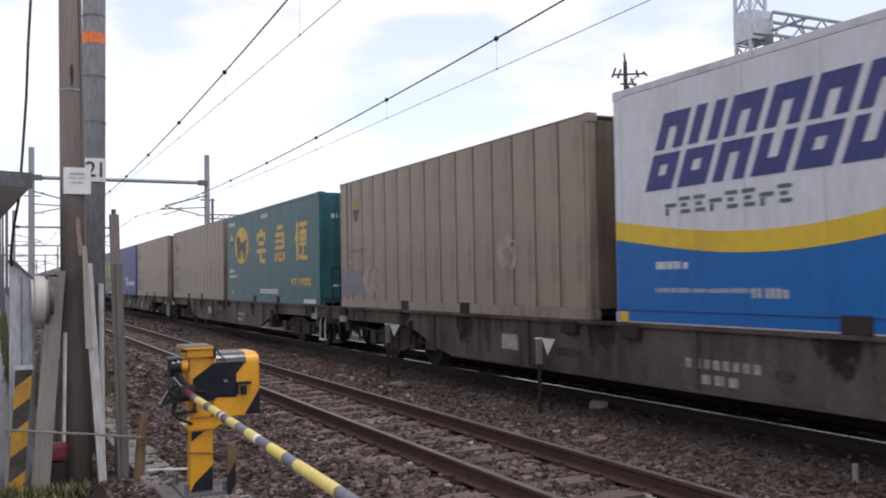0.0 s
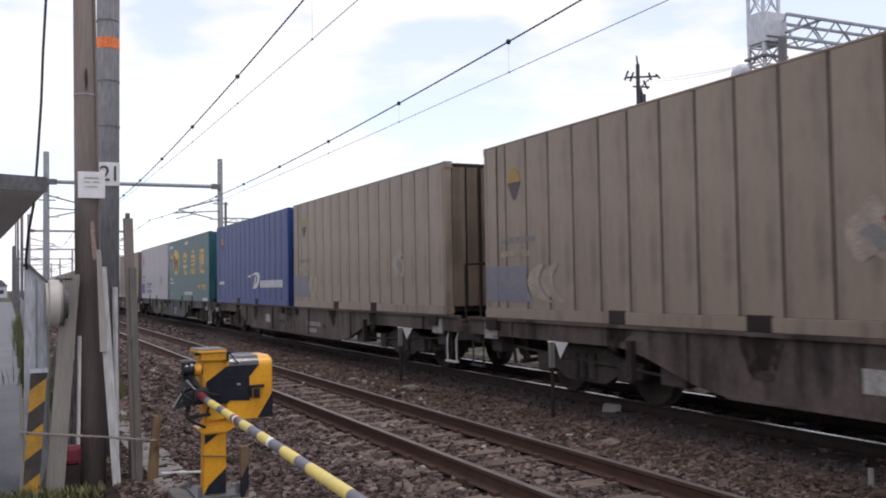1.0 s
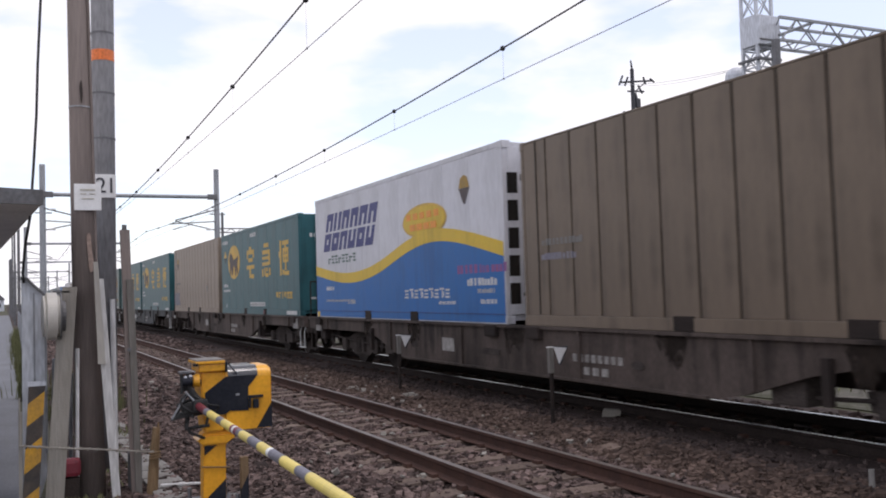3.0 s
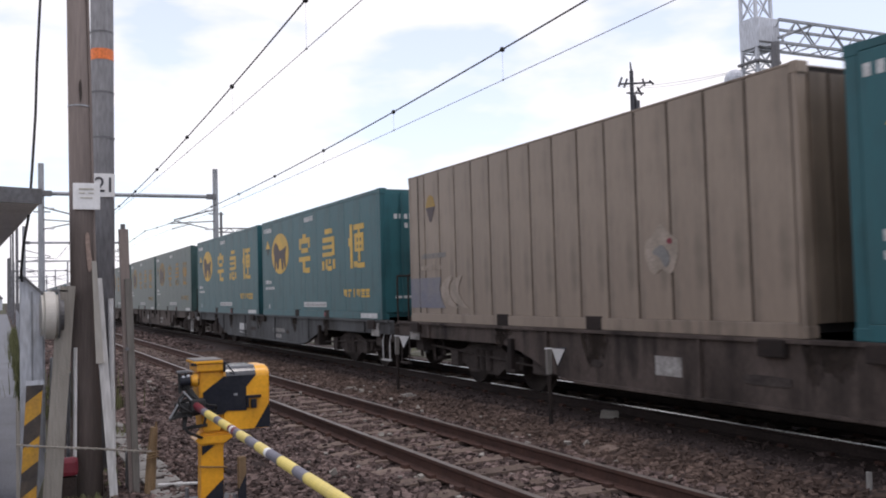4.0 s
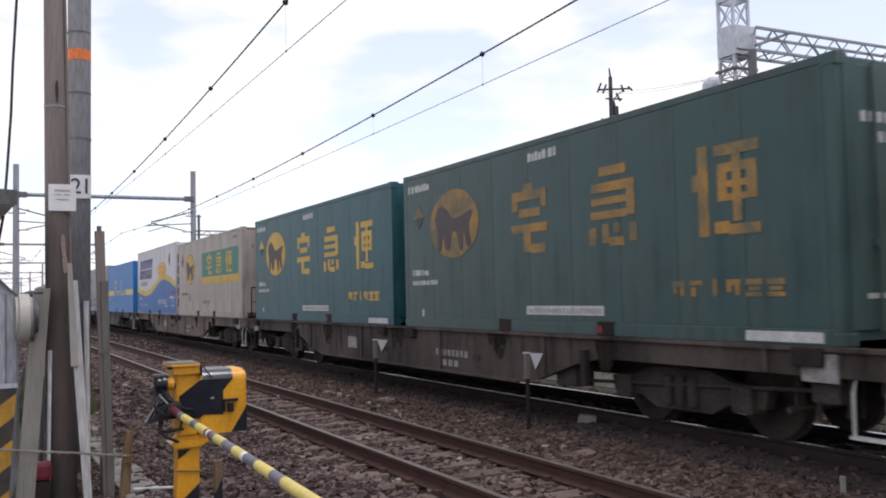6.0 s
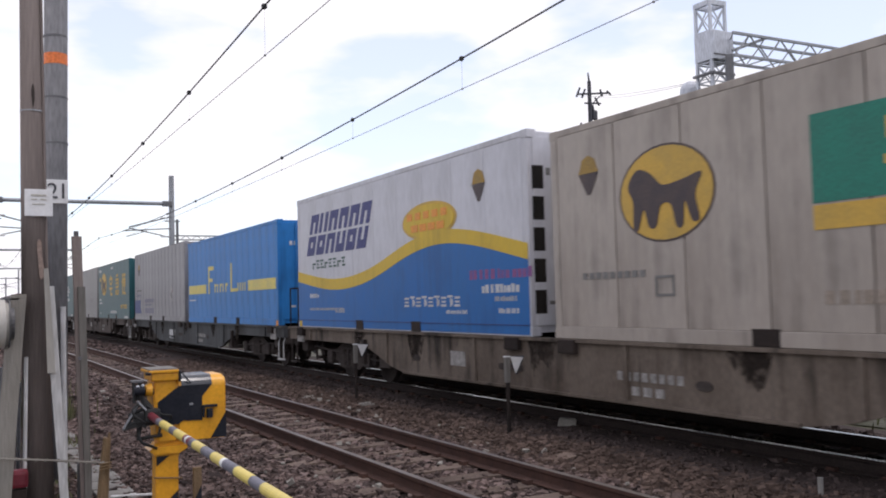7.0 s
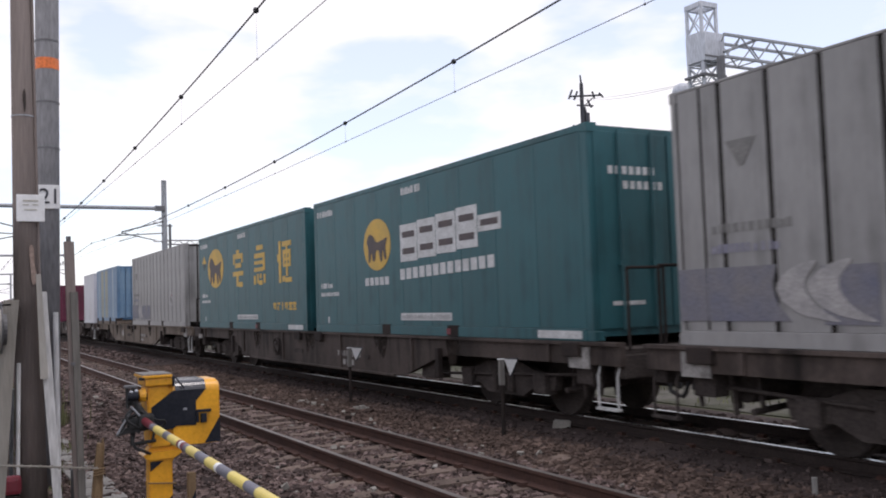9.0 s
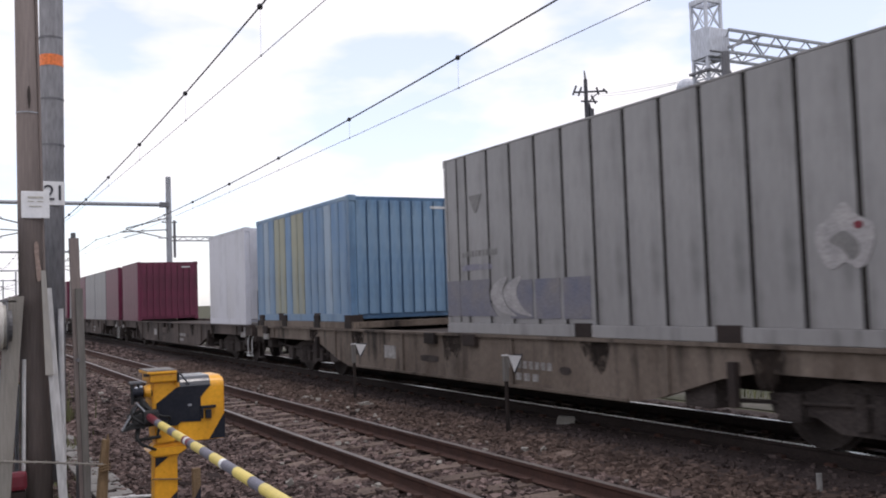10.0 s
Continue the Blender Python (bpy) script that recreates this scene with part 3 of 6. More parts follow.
        hose = rod(B(), (-0.62, ye, 0.80), (-0.64, ye + s * 0.10, 0.46), 0.026, seg=8)
        rod(hose, (-0.64, ye + s * 0.10, 0.46), (-0.60, ye + s * 0.20, 0.40), 0.026, seg=8)
        part("brake_hose", hose, RUBBER, root, "black brake hose")
        part("shunter_cover", box(B(), -1.31, -1.285, min(ye - s * 0.55, ye - s * 0.95), max(ye - s * 0.55, ye - s * 0.95), 0.72, 0.98, 0.004), PLATE, root, "dusty pale plate")
    for yk in (-0.35, -LC + 0.35, -LC - GAP - 0.35, -LOAD + 0.35):
        for s in (-1, 1):
            bm = box(B(), min(s * 1.37, s * 1.2), max(s * 1.37, s * 1.2), yk - 0.17, yk + 0.17, 0.86, 1.035, 0.015)
            part("container_lock", bm, CLAMP, root, "rusty container lock")
    for span in [(mid - 2.6 + 0.14 * i, mid - 2.6 + 0.14 * i + 0.09, 0.60, 0.70) for i in range(8)] + [(mid - 2.3 + 0.2 * i, mid - 2.3 + 0.2 * i + 0.13, 0.44, 0.54) for i in range(3)]:
        part("stencil", bars(B(), -1.29, [span]), PLATE, root, "faded white stencil mark")
    if not crest:
        marks("plate", -1.29, [(mid + 2.0, mid + 2.45, 0.56, 0.78)], PLATE, root, "dusty pale plate")
    rng = random.Random(21)
    for y in (-LC - GAP / 2, -LC / 2 - 1.18, -LC / 2 + 1.18, -1.5 * LC - GAP - 1.18, -1.5 * LC - GAP + 1.18):
        bm = B()
        for i in range(3):
            yc, w, deep = y + rng.gauss(0, 0.12), rng.uniform(0.12, 0.26), rng.uniform(0.18, 0.5)
            edge = [(yc + w * (j / 6 - 1), 0.995 - deep * (1 - (j / 6 - 1) ** 4) * rng.uniform(0.55, 1.0)) for j in range(13)]
            prism(bm, rounded([(yc - w, 0.995)] + edge[1:-1] + [(yc + w, 0.995)], 2), "x", -1.2935 - 0.0007 * i, -1.291)
        tagged(part("rust_stain", bm, STAIN, root), "dark sooty run-down stain", kind="stuff")
    for y in (mid + 0.75, mid - 2.9, mid + 3.6):
        w = 0.3 if y == mid + 0.75 else 0.12
        bm = prism(B(), rounded([(y - w, 0.62), (y - w + 0.05, 0.575), (y + w - 0.05, 0.575), (y + w, 0.62), (y + w - 0.05, 0.665), (y - w + 0.05, 0.665)], 3), "x", -1.300, -1.2905)
        part("lifting_slot", bm, UNDER, root, "dark slot in the side frame")
    if crest:
        for k in range(3):
            y = mid + 2.5 - k * 0.30
            bm = prism(B(), [(y, 0.55), (y - 0.24, 0.55), (y - 0.30, 0.75), (y - 0.06, 0.75)], "x", -1.297, -1.291)
            part("crest", bm, MARK_WHITE, root, "slanted white block")
        part("crest", prism(B(), [(mid + 2.5, 0.50), (mid + 1.55, 0.44), (mid + 2.45, 0.47)], "x", -1.297, -1.291), MARK_WHITE, root, "white underline")
    return root


def door_end(root, L, H, mat, bar_mat=MARK_WHITE, marks=True):
    y = -L
    for s in (-1, 1):
        bm = box(B(), min(s * 1.16, s * 0.012), max(s * 1.16, s * 0.012), y - 0.012, y + 0.03, 0.14, H - 0.10, 0.008)
        d = part("end_door", bm, mat, root)
        bm = B()
        for x in (0.28, 0.80):
            rod(bm, (s * x, y - 0.04, 0.12), (s * x, y - 0.04, H - 0.08), 0.017, seg=8)
            box(bm, s * x - 0.05, s * x + 0.05, y - 0.055, y - 0.012, 0.9, 0.96)
        part("lock_rod", bm, mat, d)
    if marks:
        spans = [(-0.95 + i * 0.11, -0.88 + i * 0.11, H - 0.62, H - 0.52) for i in range(7)] + [(-0.72 + i * 0.11, -0.65 + i * 0.11, H - 0.80, H - 0.70) for i in range(6)]
        for a, b, c, d in spans + [(-0.95, -0.45, 0.42, 0.47)]:
            part("end_marking", box(B(), a, b, y - 0.016, y - 0.012, c, d), bar_mat, root, "painted number bar")


def shell(label, L, H, mat, panels, groove, back=None, group="containers on the train", width=1.245, odd=None, post=0.14, top=0.09, ledge=0.012, depth=0.06):
    """A steel box: posts, rails, roof, rear wall and side panels that stand proud of their grooves."""
    root = thing("freight_container", pose(0, 0, 0), label, "freight container", group)
    w = width
    part("body", box(B(), -w + depth, w - depth, -L + 0.02, -0.02, 0.05, H - 0.04), back or mat, root)
    for s in (-1, 1):
        for y in (-L + post / 2, -post / 2):
            bm = box(B(), min(s * w, s * (w - 0.14)), max(s * w, s * (w - 0.14)), y - post / 2, y + post / 2, 0.0, H, 0.012)
            for z in (0.06, H - 0.06):
                box(bm, min(s * (w + 0.004), s * (w - 0.15)), max(s * (w + 0.004), s * (w - 0.15)), y - post / 2 - 0.015, y + post / 2 + 0.015, z - 0.06, z + 0.06, 0.012)
            part("corner_post", bm, mat, root)
        part("bottom_rail", box(B(), min(s * (w + ledge), s * (w - 0.1)), max(s * (w + ledge), s * (w - 0.1)), -L + post, -post, 0.0, 0.15, 0.008), mat, root)
        part("top_rail", box(B(), min(s * w, s * (w - 0.08)), max(s * w, s * (w - 0.08)), -L + post, -post, H - top, H - 0.005, 0.01), mat, root)
        if L > 5:
            for d in (-1.18, 1.18):
                bm = box(B(), min(s * (w + 0.017), s * (w - 0.3)), max(s * (w + 0.017), s * (w - 0.3)), -L / 2 + d - 0.17, -L / 2 + d + 0.17, 0.0, 0.17, 0.008)
                part("fork_pocket", bm, CLAMP, root, "dark fork-lift pocket")
    span = (L - 2 * post) / panels
    me = mesh_of("side_panel", box(B(), -w + 0.001, -w + depth + 0.005, -span / 2 + groove / 2, span / 2 - groove / 2, 0.152, H - top - 0.002, min(0.006, depth / 5)), mat)
    other = {}
    for i, m in (odd or {}).items():
        other[i] = me.copy()
        other[i].materials[0] = m
    for s in (0, 180):
        for i in range(panels):
            piece("side_panel", other.get(i, me), root, pose(0, -L + post + span * (i + 0.5), 0, 0, 0, 0) if s == 0 else Matrix.Translation((0, -L + post + span * (i + 0.5), 0)) @ pose(0, 0, 0, 0, 0, 180))
    bm = box(B(), -w + 0.06, w - 0.06, -L + 0.05, -0.05, H - 0.05, H - 0.02)
    for i in range(int(L / 0.6)):
        box(bm, -w + 0.08, w - 0.08, -L + 0.3 + i * 0.6, -L + 0.34 + i * 0.6, H - 0.03, H - 0.004)
    part("roof", bm, mat, root)
    part("rear_wall", box(B(), -w + 0.1, w - 0.1, -0.03, -0.005, 0.1, H - 0.08), mat, root)
    return root


# three clusters of plain yellow bars
CLUSTER_ROOFED = [(0.36, 0.62, 0.90, 1.0), (0.04, 0.96, 0.76, 0.90), (0.04, 0.20, 0.62, 0.76), (0.82, 0.96, 0.64, 0.76), (0.22, 0.80, 0.52, 0.64), (0.0, 0.98, 0.30, 0.42), (0.34, 0.54, 0.02, 0.30), (0.54, 0.92, 0.0, 0.13)]
CLUSTER_STACKED = [(0.24, 0.78, 0.88, 1.0), (0.06, 0.94, 0.68, 0.80), (0.78, 0.94, 0.36, 0.68), (0.06, 0.78, 0.52, 0.61), (0.04, 0.78, 0.34, 0.44), (0.0, 0.16, 0.02, 0.24), (0.28, 0.42, 0.04, 0.28), (0.42, 0.72, 0.0, 0.11), (0.52, 0.64, 0.16, 0.28), (0.82, 0.97, 0.04, 0.26)]
CLUSTER_TALL = [(0.10, 0.26, 0.0, 0.98), (0.0, 0.10, 0.50, 0.68), (0.36, 1.0, 0.84, 0.96), (0.40, 0.54, 0.36, 0.76), (0.82, 0.96, 0.36, 0.76), (0.62, 0.74, 0.14, 0.84), (0.54, 0.82, 0.66, 0.76), (0.54, 0.82, 0.50, 0.57), (0.54, 0.82, 0.36, 0.43), (0.34, 0.56, 0.02, 0.15), (0.56, 1.0, 0.0, 0.11)]
GLYPHS = (CLUSTER_ROOFED, CLUSTER_STACKED, CLUSTER_TALL)


def teal_container(mat, label, faded=False, plain=False):
    L, H = LC, 2.64
    root = shell(label, L, H, mat, 9, 0.006, mat)
    x = -1.2455
    yel = MARK_FADED if faded else SUN_YELLOW
    if plain:
        part("emblem", flat(ellipse(-3.1, 1.58, 0.57, 0.46), x), yel, root, "yellow round emblem")
        emblem_patch(root, -3.1, 1.56, x - 0.006, 0.72)
        for i in range(5):
            yc, up = -4.36 - i * 0.64, 0.03 * i
            lo, hi = (1.22 + up, 1.84 + up) if i < 4 else (1.40 + up, 1.64 + up)
            part("large_marking", flat([(yc + 0.31, lo), (yc - 0.31, lo), (yc - 0.31, hi), (yc + 0.31, hi)], x), MARK_WHITE, root, "white lettering block")
            inner = [(yc - 0.22, yc + 0.22, 1.62 + up, 1.72 + up), (yc - 0.22, yc + 0.22, 1.34 + up, 1.44 + up)] if i < 4 else [(yc - 0.23, yc + 0.23, 1.48 + up, 1.57 + up)]
            marks("large_marking", x - 0.006, inner, MARK_DARK, root, "dark bar inside the lettering")
        marks("small_marking", x, [(-2.72 - 0.21 * i, -2.56 - 0.21 * i, 0.86, 1.0) for i in range(5)] + [(-4.2 - 0.235 * i, -4.02 - 0.235 * i, 0.92 + 0.006 * i, 1.1 + 0.006 * i) for i in range(13)], MARK_WHITE, root, "small white mark")
    else:
        part("emblem", flat(ellipse(-1.88, 1.67, 0.83, 0.55), x), yel, root, "yellow oval emblem")
        emblem_patch(root, -1.86, 1.66, x - 0.006, 1.06)
        part("small_emblem", flat([(-0.40, 1.86), (-0.86, 1.86), (-0.62, 2.08)], x), yel, root, "small yellow triangle")
        part("small_emblem", flat([(-0.46, 1.85), (-0.62, 1.66), (-0.80, 1.85)], x), MARK_TEAL_DARK, root, "small dark triangle")
        for g, y in zip(GLYPHS, (-3.64, -5.50, -7.34)):
            marks("large_marking", x, [(y - b * 0.95, y - a * 0.95, 1.08 + c * 0.97, 1.08 + d * 0.97) for a, b, c, d in g], yel, root, "large yellow bars")
        for i in range(6):
            y = -6.98 - i * 0.27
            rows = ([(0.0, 0.20, 0.575, 0.63), (0.12, 0.19, 0.47, 0.575), (0.01, 0.08, 0.50, 0.575)], [(0.01, 0.21, 0.58, 0.63), (0.03, 0.10, 0.46, 0.56)], [(0.08, 0.14, 0.46, 0.64)], [(0.0, 0.22, 0.57, 0.63), (0.0, 0.22, 0.455, 0.50), (0.03, 0.19, 0.515, 0.555)])[(0, 1, 2, 0, 3, 3)[i]]
            marks("small_marking", x, [(y - b, y - a, c, d) for a, b, c, d in rows], yel, root, "small yellow bar")
    marks("small_marking", x, [(-5.75, -4.0, 0.24, 0.36), (-0.75, -0.68, 0.18, 0.30)], MARK_WHITE, root, "white data plate")
    marks("data_plate", x - 0.014, [(-8.98, -8.05, 0.025, 0.125)], MARK_WHITE, root, "white data plate")
    lettering("small_marking", x - 0.0065, -4.08, 0.265, 0.07, 24, MARK_PLATE_TEXT, root, 3, "line of faint grey writing")
    for n, (y, z, h, c) in enumerate(((-0.33, 0.87, 0.10, 7), (-0.33, 0.71, 0.075, 14), (-4.12, 2.34, 0.12, 7), (-0.2, 2.31, 0.12, 8))):
        lettering("small_marking", x, y, z, h, c, MARK_WHITE, root, n + 7, "line of white writing")
    marks("corner_tag", x - 0.014, [(-5.72, -5.60, 0.03, 0.12)], RED, root, "small red tag")
    door_end(root, L, H, mat)
    return root


def ribbed_container(mat, label, blue=False, H=2.65, shield=True):
    L = LC
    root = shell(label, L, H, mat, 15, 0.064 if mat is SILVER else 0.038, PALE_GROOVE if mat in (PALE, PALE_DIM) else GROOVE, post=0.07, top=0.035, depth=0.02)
    x = -1.2455
    if blue:
        band = {PALE: MARK_BLUE, PALE_DIM: MARK_DULL_BLUE}.get(mat, MARK_FAINT)
        part("blue_band", flat([(-0.02, 0.25), (-1.45, 0.25), (-1.30, 0.40), (-1.24, 0.58), (-1.30, 0.78), (-0.02, 0.78)], x), band, root, "blue painted band")
        for k in ((0.0,) if mat in (PALE, PALE_DIM) else (0.0, 0.36)):
            crescent = [(-1.74, 0.79), (-1.48, 0.74), (-1.30, 0.60), (-1.34, 0.45), (-1.58, 0.31), (-1.96, 0.25), (-1.76, 0.36), (-1.63, 0.50), (-1.62, 0.63)]
            part("pale_arc", flat(rounded([(y - k, z) for y, z in crescent], 4), x - 0.004), MARK_WORN if mat is TAN else MARK_SMUDGE, root, "pale curved stripe")
        if mat in (PALE, PALE_DIM):
            lettering("faded_marking", x, -2.20, 0.68, 0.14, 15, MARK_VIOLET, root, 71, "line of faded violet writing")
            lettering("faded_marking", x, -2.22, 0.56, 0.06, 26, MARK_VIOLET, root, 72, "line of faded small writing")
            marks("faded_marking", x, [(-2.52 - i * 0.36, -2.22 - i * 0.36, 0.26, 0.46) for i in range(5)], MARK_VIOLET, root, "faded violet bars")
        if mat is SILVER:
            marks("faded_marking", x, [(-2.35 - i * 0.62, -1.8 - i * 0.62, 0.22, 0.74) for i in range(3)], MARK_FAINT, root, "faded grey block")
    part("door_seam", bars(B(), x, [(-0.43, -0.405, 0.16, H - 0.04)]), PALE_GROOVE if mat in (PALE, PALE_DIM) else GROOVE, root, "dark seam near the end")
    if shield:
        badge(root, -0.94, 2.02, x, mat is SILVER)
        bl = [(-7.15 + 0.30 * math.cos(a), 0.93 + (0.26 + 0.06 * math.sin(5 * a)) * math.sin(a)) for a in (i * 0.393 for i in range(16))]
        part("badge", flat(rounded(bl, 3), x), MARK_WORN if mat is TAN else MARK_SMUDGE, root, "worn pale patch")
        part("badge", flat(rounded([(-7.0, 0.92), (-7.12, 0.86), (-7.22, 0.74), (-7.3, 0.86), (-7.16, 1.0)], 3), x - 0.006), MARK_GREY, root, "worn dark smear")
        part("badge", flat(ellipse(-7.30, 1.04, 0.045, 0.035, 12), x - 0.006), RED, root, "small faded red dot")
    if mat is not NAVY:
        lettering("small_marking", x, -0.52, 1.12, 0.09, 11, MARK_GREY, root, 73, "line of small dark numbers")
        lettering("small_marking", x, -0.50, 0.92, 0.09, 11, MARK_WORN if mat is TAN else MARK_VIOLET, root, 74, "line of faint numbers")
    # end ribs of the tan container take a darker colour than its sides
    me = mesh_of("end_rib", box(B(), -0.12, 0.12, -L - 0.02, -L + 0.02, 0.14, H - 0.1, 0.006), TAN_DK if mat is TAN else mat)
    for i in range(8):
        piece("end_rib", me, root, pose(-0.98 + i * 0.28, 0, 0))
    bm = B()
    for xx in (-0.6, 0.0, 0.6):
        rod(bm, (xx, -L - 0.04, 0.1), (xx, -L - 0.04, H - 0.1), 0.016, seg=8)
    part("lock_rod", bm, CLAMP, root, "rusty lock rods")
    return root


def navy_container():
    root = ribbed_container(NAVY, "navy blue freight container with white marking, on a wagon", shield=False)
    x = -1.2455
    sweep = [(-5.12, 0.87), (-5.55, 0.955), (-5.95, 0.95), (-6.13, 0.86), (-6.10, 0.70), (-5.92, 0.55), (-5.65, 0.48), (-5.32, 0.48), (-5.55, 0.57), (-5.80, 0.68), (-5.88, 0.80), (-5.78, 0.87), (-5.50, 0.89)]
    part("large_marking", flat(rounded(sweep, 4), x), MARK_WHITE, root, "white swoosh shape")
    part("large_marking", flat([(-5.38, 0.50), (-5.52, 0.50), (-5.74, 0.84), (-5.60, 0.84)], x - 0.002), MARK_WHITE, root, "white slanted stroke")
    part("large_marking", flat(ellipse(-4.87, 0.85, 0.19, 0.035, 14), x), MARK_WHITE, root, "white dash")
    marks("large_marking", x, [(-6.37 - i * 0.225, -6.2 - i * 0.225, 0.50, 0.71) for i in range(11)], MARK_WHITE, root, "row of white bars")
    lettering("small_marking", x, -0.42, 0.62, 0.11, 9, MARK_WHITE, root, 61, "line of white numbers")
    badge(root, -0.95, 2.0, x)
    return root


def badge(root, y, z, x, faint=False):
    part("badge", flat([(y + 0.19, z), (y - 0.19, z), (y - 0.03, z - 0.26), (y + 0.03, z - 0.26)], x), MARK_GREY if faint else MARK_DARK, root, "small dark triangle")
    if not faint:
        part("badge", flat([(y + 0.19, z + 0.004), (y - 0.19, z + 0.004), (y - 0.12, z + 0.17), (y, z + 0.22), (y + 0.12, z + 0.17)], x), MARK_MUSTARD, root, "small mustard mark")


def wave_container():
    L, H = LC, 2.79
    root = shell("white and blue freight container with a yellow wave band", L, H, LIVERY_WHITE, 9, 0.008, LIVERY_WHITE, ledge=0.0)
    x = -1.2452
    line = [(0, 1.10), (-0.9, 0.98), (-1.8, 0.88), (-2.7, 0.87), (-3.6, 0.95), (-4.4, 1.10), (-5.1, 1.29), (-5.8, 1.44), (-6.5, 1.52), (-7.2, 1.50), (-7.9, 1.40), (-8.5, 1.28), (-9.17, 1.14)]
    ys = np.linspace(-0.02, -9.17, 49)  # smoothed between the bends
    zs = np.interp(-ys, [-y for y, _ in line], [z for _, z in line])
    for _ in range(6):
        zs[1:-1] = (zs[:-2] + 2 * zs[1:-1] + zs[2:]) / 4
    line = [(float(y), float(z)) for y, z in zip(ys, zs)]
    part("blue_field", flat([(y, z - 0.08) for y, z in line] + [(-9.17, 0.02), (-0.02, 0.02)], x), LIVERY_BLUE, root, "bright blue lower field")
    part("field_seam", bars(B(), x - 0.008, [(-9.15, -0.04, 0.142, 0.156)]), NAVY, root, "dark seam along the foot")
    part("wave_band", flat([(y, z + 0.11) for y, z in line] + [(y, z - 0.11) for y, z in reversed(line)], x - 0.004), LIVERY_YELLOW, root, "yellow wave band")
    lean, z0, tall = -0.36, 1.52, 0.85
    slant = lambda y, c: (y + lean * c, z0 + c * tall)
    joins = ((0, 2, 1), (1, 0), (2, 1), (2, 0), (2, 1, 0), (0, 2))  # which cross bars tie the two strokes of each block: foot, waist, head
    for i in range(6):
        yb = -0.58 - i * 0.545
        for p, q in ((0.0, 0.155), (0.29, 0.445)):
            for c, d in ((0.0, 0.47), (0.53, 1.0)):
                part("large_marking", flat([slant(yb - p, c), slant(yb - q, c), slant(yb - q, d), slant(yb - p, d)], x), DEEP_NAVY, root, "slanted navy block")
        for j in joins[i]:
            c, d = ((0.0, 0.19), (0.33, 0.47), (0.81, 1.0))[j]
            part("large_marking", flat([slant(yb - 0.16, c), slant(yb - 0.285, c), slant(yb - 0.285, d), slant(yb - 0.16, d)], x), DEEP_NAVY, root, "slanted navy block")
    for i in range(8):
        y = -0.92 - i * 0.235
        marks("small_marking", x, [(y - 0.17, y, 1.37, 1.41), (y - 0.12, y - 0.03, 1.30, 1.34), (y - 0.17, y - 0.02, 1.23, 1.27)] if i % 3 else [(y - 0.18, y, 1.31, 1.35), (y - 0.06, y - 0.01, 1.22, 1.30)], MARK_DEEP_GREEN, root, "dark green bars")
    part("emblem", flat(ellipse(-6.3, 1.80, 0.95, 0.31), x), SUN_YELLOW, root, "mustard oval")
    part("emblem", flat(ellipse(-6.3, 1.80, 0.88, 0.27), x - 0.006), LIVERY_YELLOW, root, "yellow oval")
    marks("emblem_bar", x - 0.011, [(-6.95 + i * 0.3, -6.75 + i * 0.3, 1.84, 1.96) for i in range(5)] + [(-6.85 + i * 0.3, -6.6 + i * 0.3, 1.64, 1.76) for i in range(4)], MARK_ORANGE, root, "orange bar")
    for i in range(9):
        y = -5.37 - i * 0.218
        marks("small_marking", x - 0.004, [(y - 0.17, y, 0.55, 0.585), (y - 0.12, y - 0.085, 0.41, 0.545), (y - 0.17, y - 0.13, 0.43, 0.52)] if i % 2 else [(y - 0.17, y - 0.01, 0.53, 0.565), (y - 0.16, y - 0.02, 0.47, 0.50), (y - 0.17, y, 0.41, 0.445)], MARK_WHITE, root, "white marks on the blue field")
    for n, (y, z, h, c, m) in enumerate(((-0.75, 0.62, 0.085, 7, MARK_WHITE), (-0.72, 0.36, 0.05, 34, MARK_PLATE_TEXT), (-2.2, 0.31, 0.10, 6, MARK_PLATE_TEXT), (-6.85, 0.30, 0.06, 11, MARK_WHITE), (-7.95, 0.60, 0.12, 9, MARK_WHITE), (-8.3, 0.48, 0.07, 9, MARK_PLATE_TEXT), (-8.4, 0.31, 0.07, 8, MARK_WHITE), (-7.6, 0.80, 0.14, 12, MARK_ROSE))):
        lettering("small_marking", x - 0.004, y, z, h, c, m, root, 30 + n, "line of small writing on the blue field")
    badge(root, -7.92, 2.2, x)
    # raised near-black plates: the shade inside the end frame's holes is painted
    for z in (0.3, 0.72, 1.14, 1.56, 1.98):
        part("end_frame_hole", box(B(), -1.17, -0.99, -L - 0.014, -L + 0.01, z, z + 0.32, 0.006), GROOVE, root, "near-black plate painted for a shaded hole of the end frame")
    marks("reflector", -1.25, [(-0.22, -0.06, 0.01, 0.13)], LIVERY_YELLOW, root, "yellow corner plate")
    door_end(root, L, H, LIVERY_WHITE, MARK_GREY)
    return root


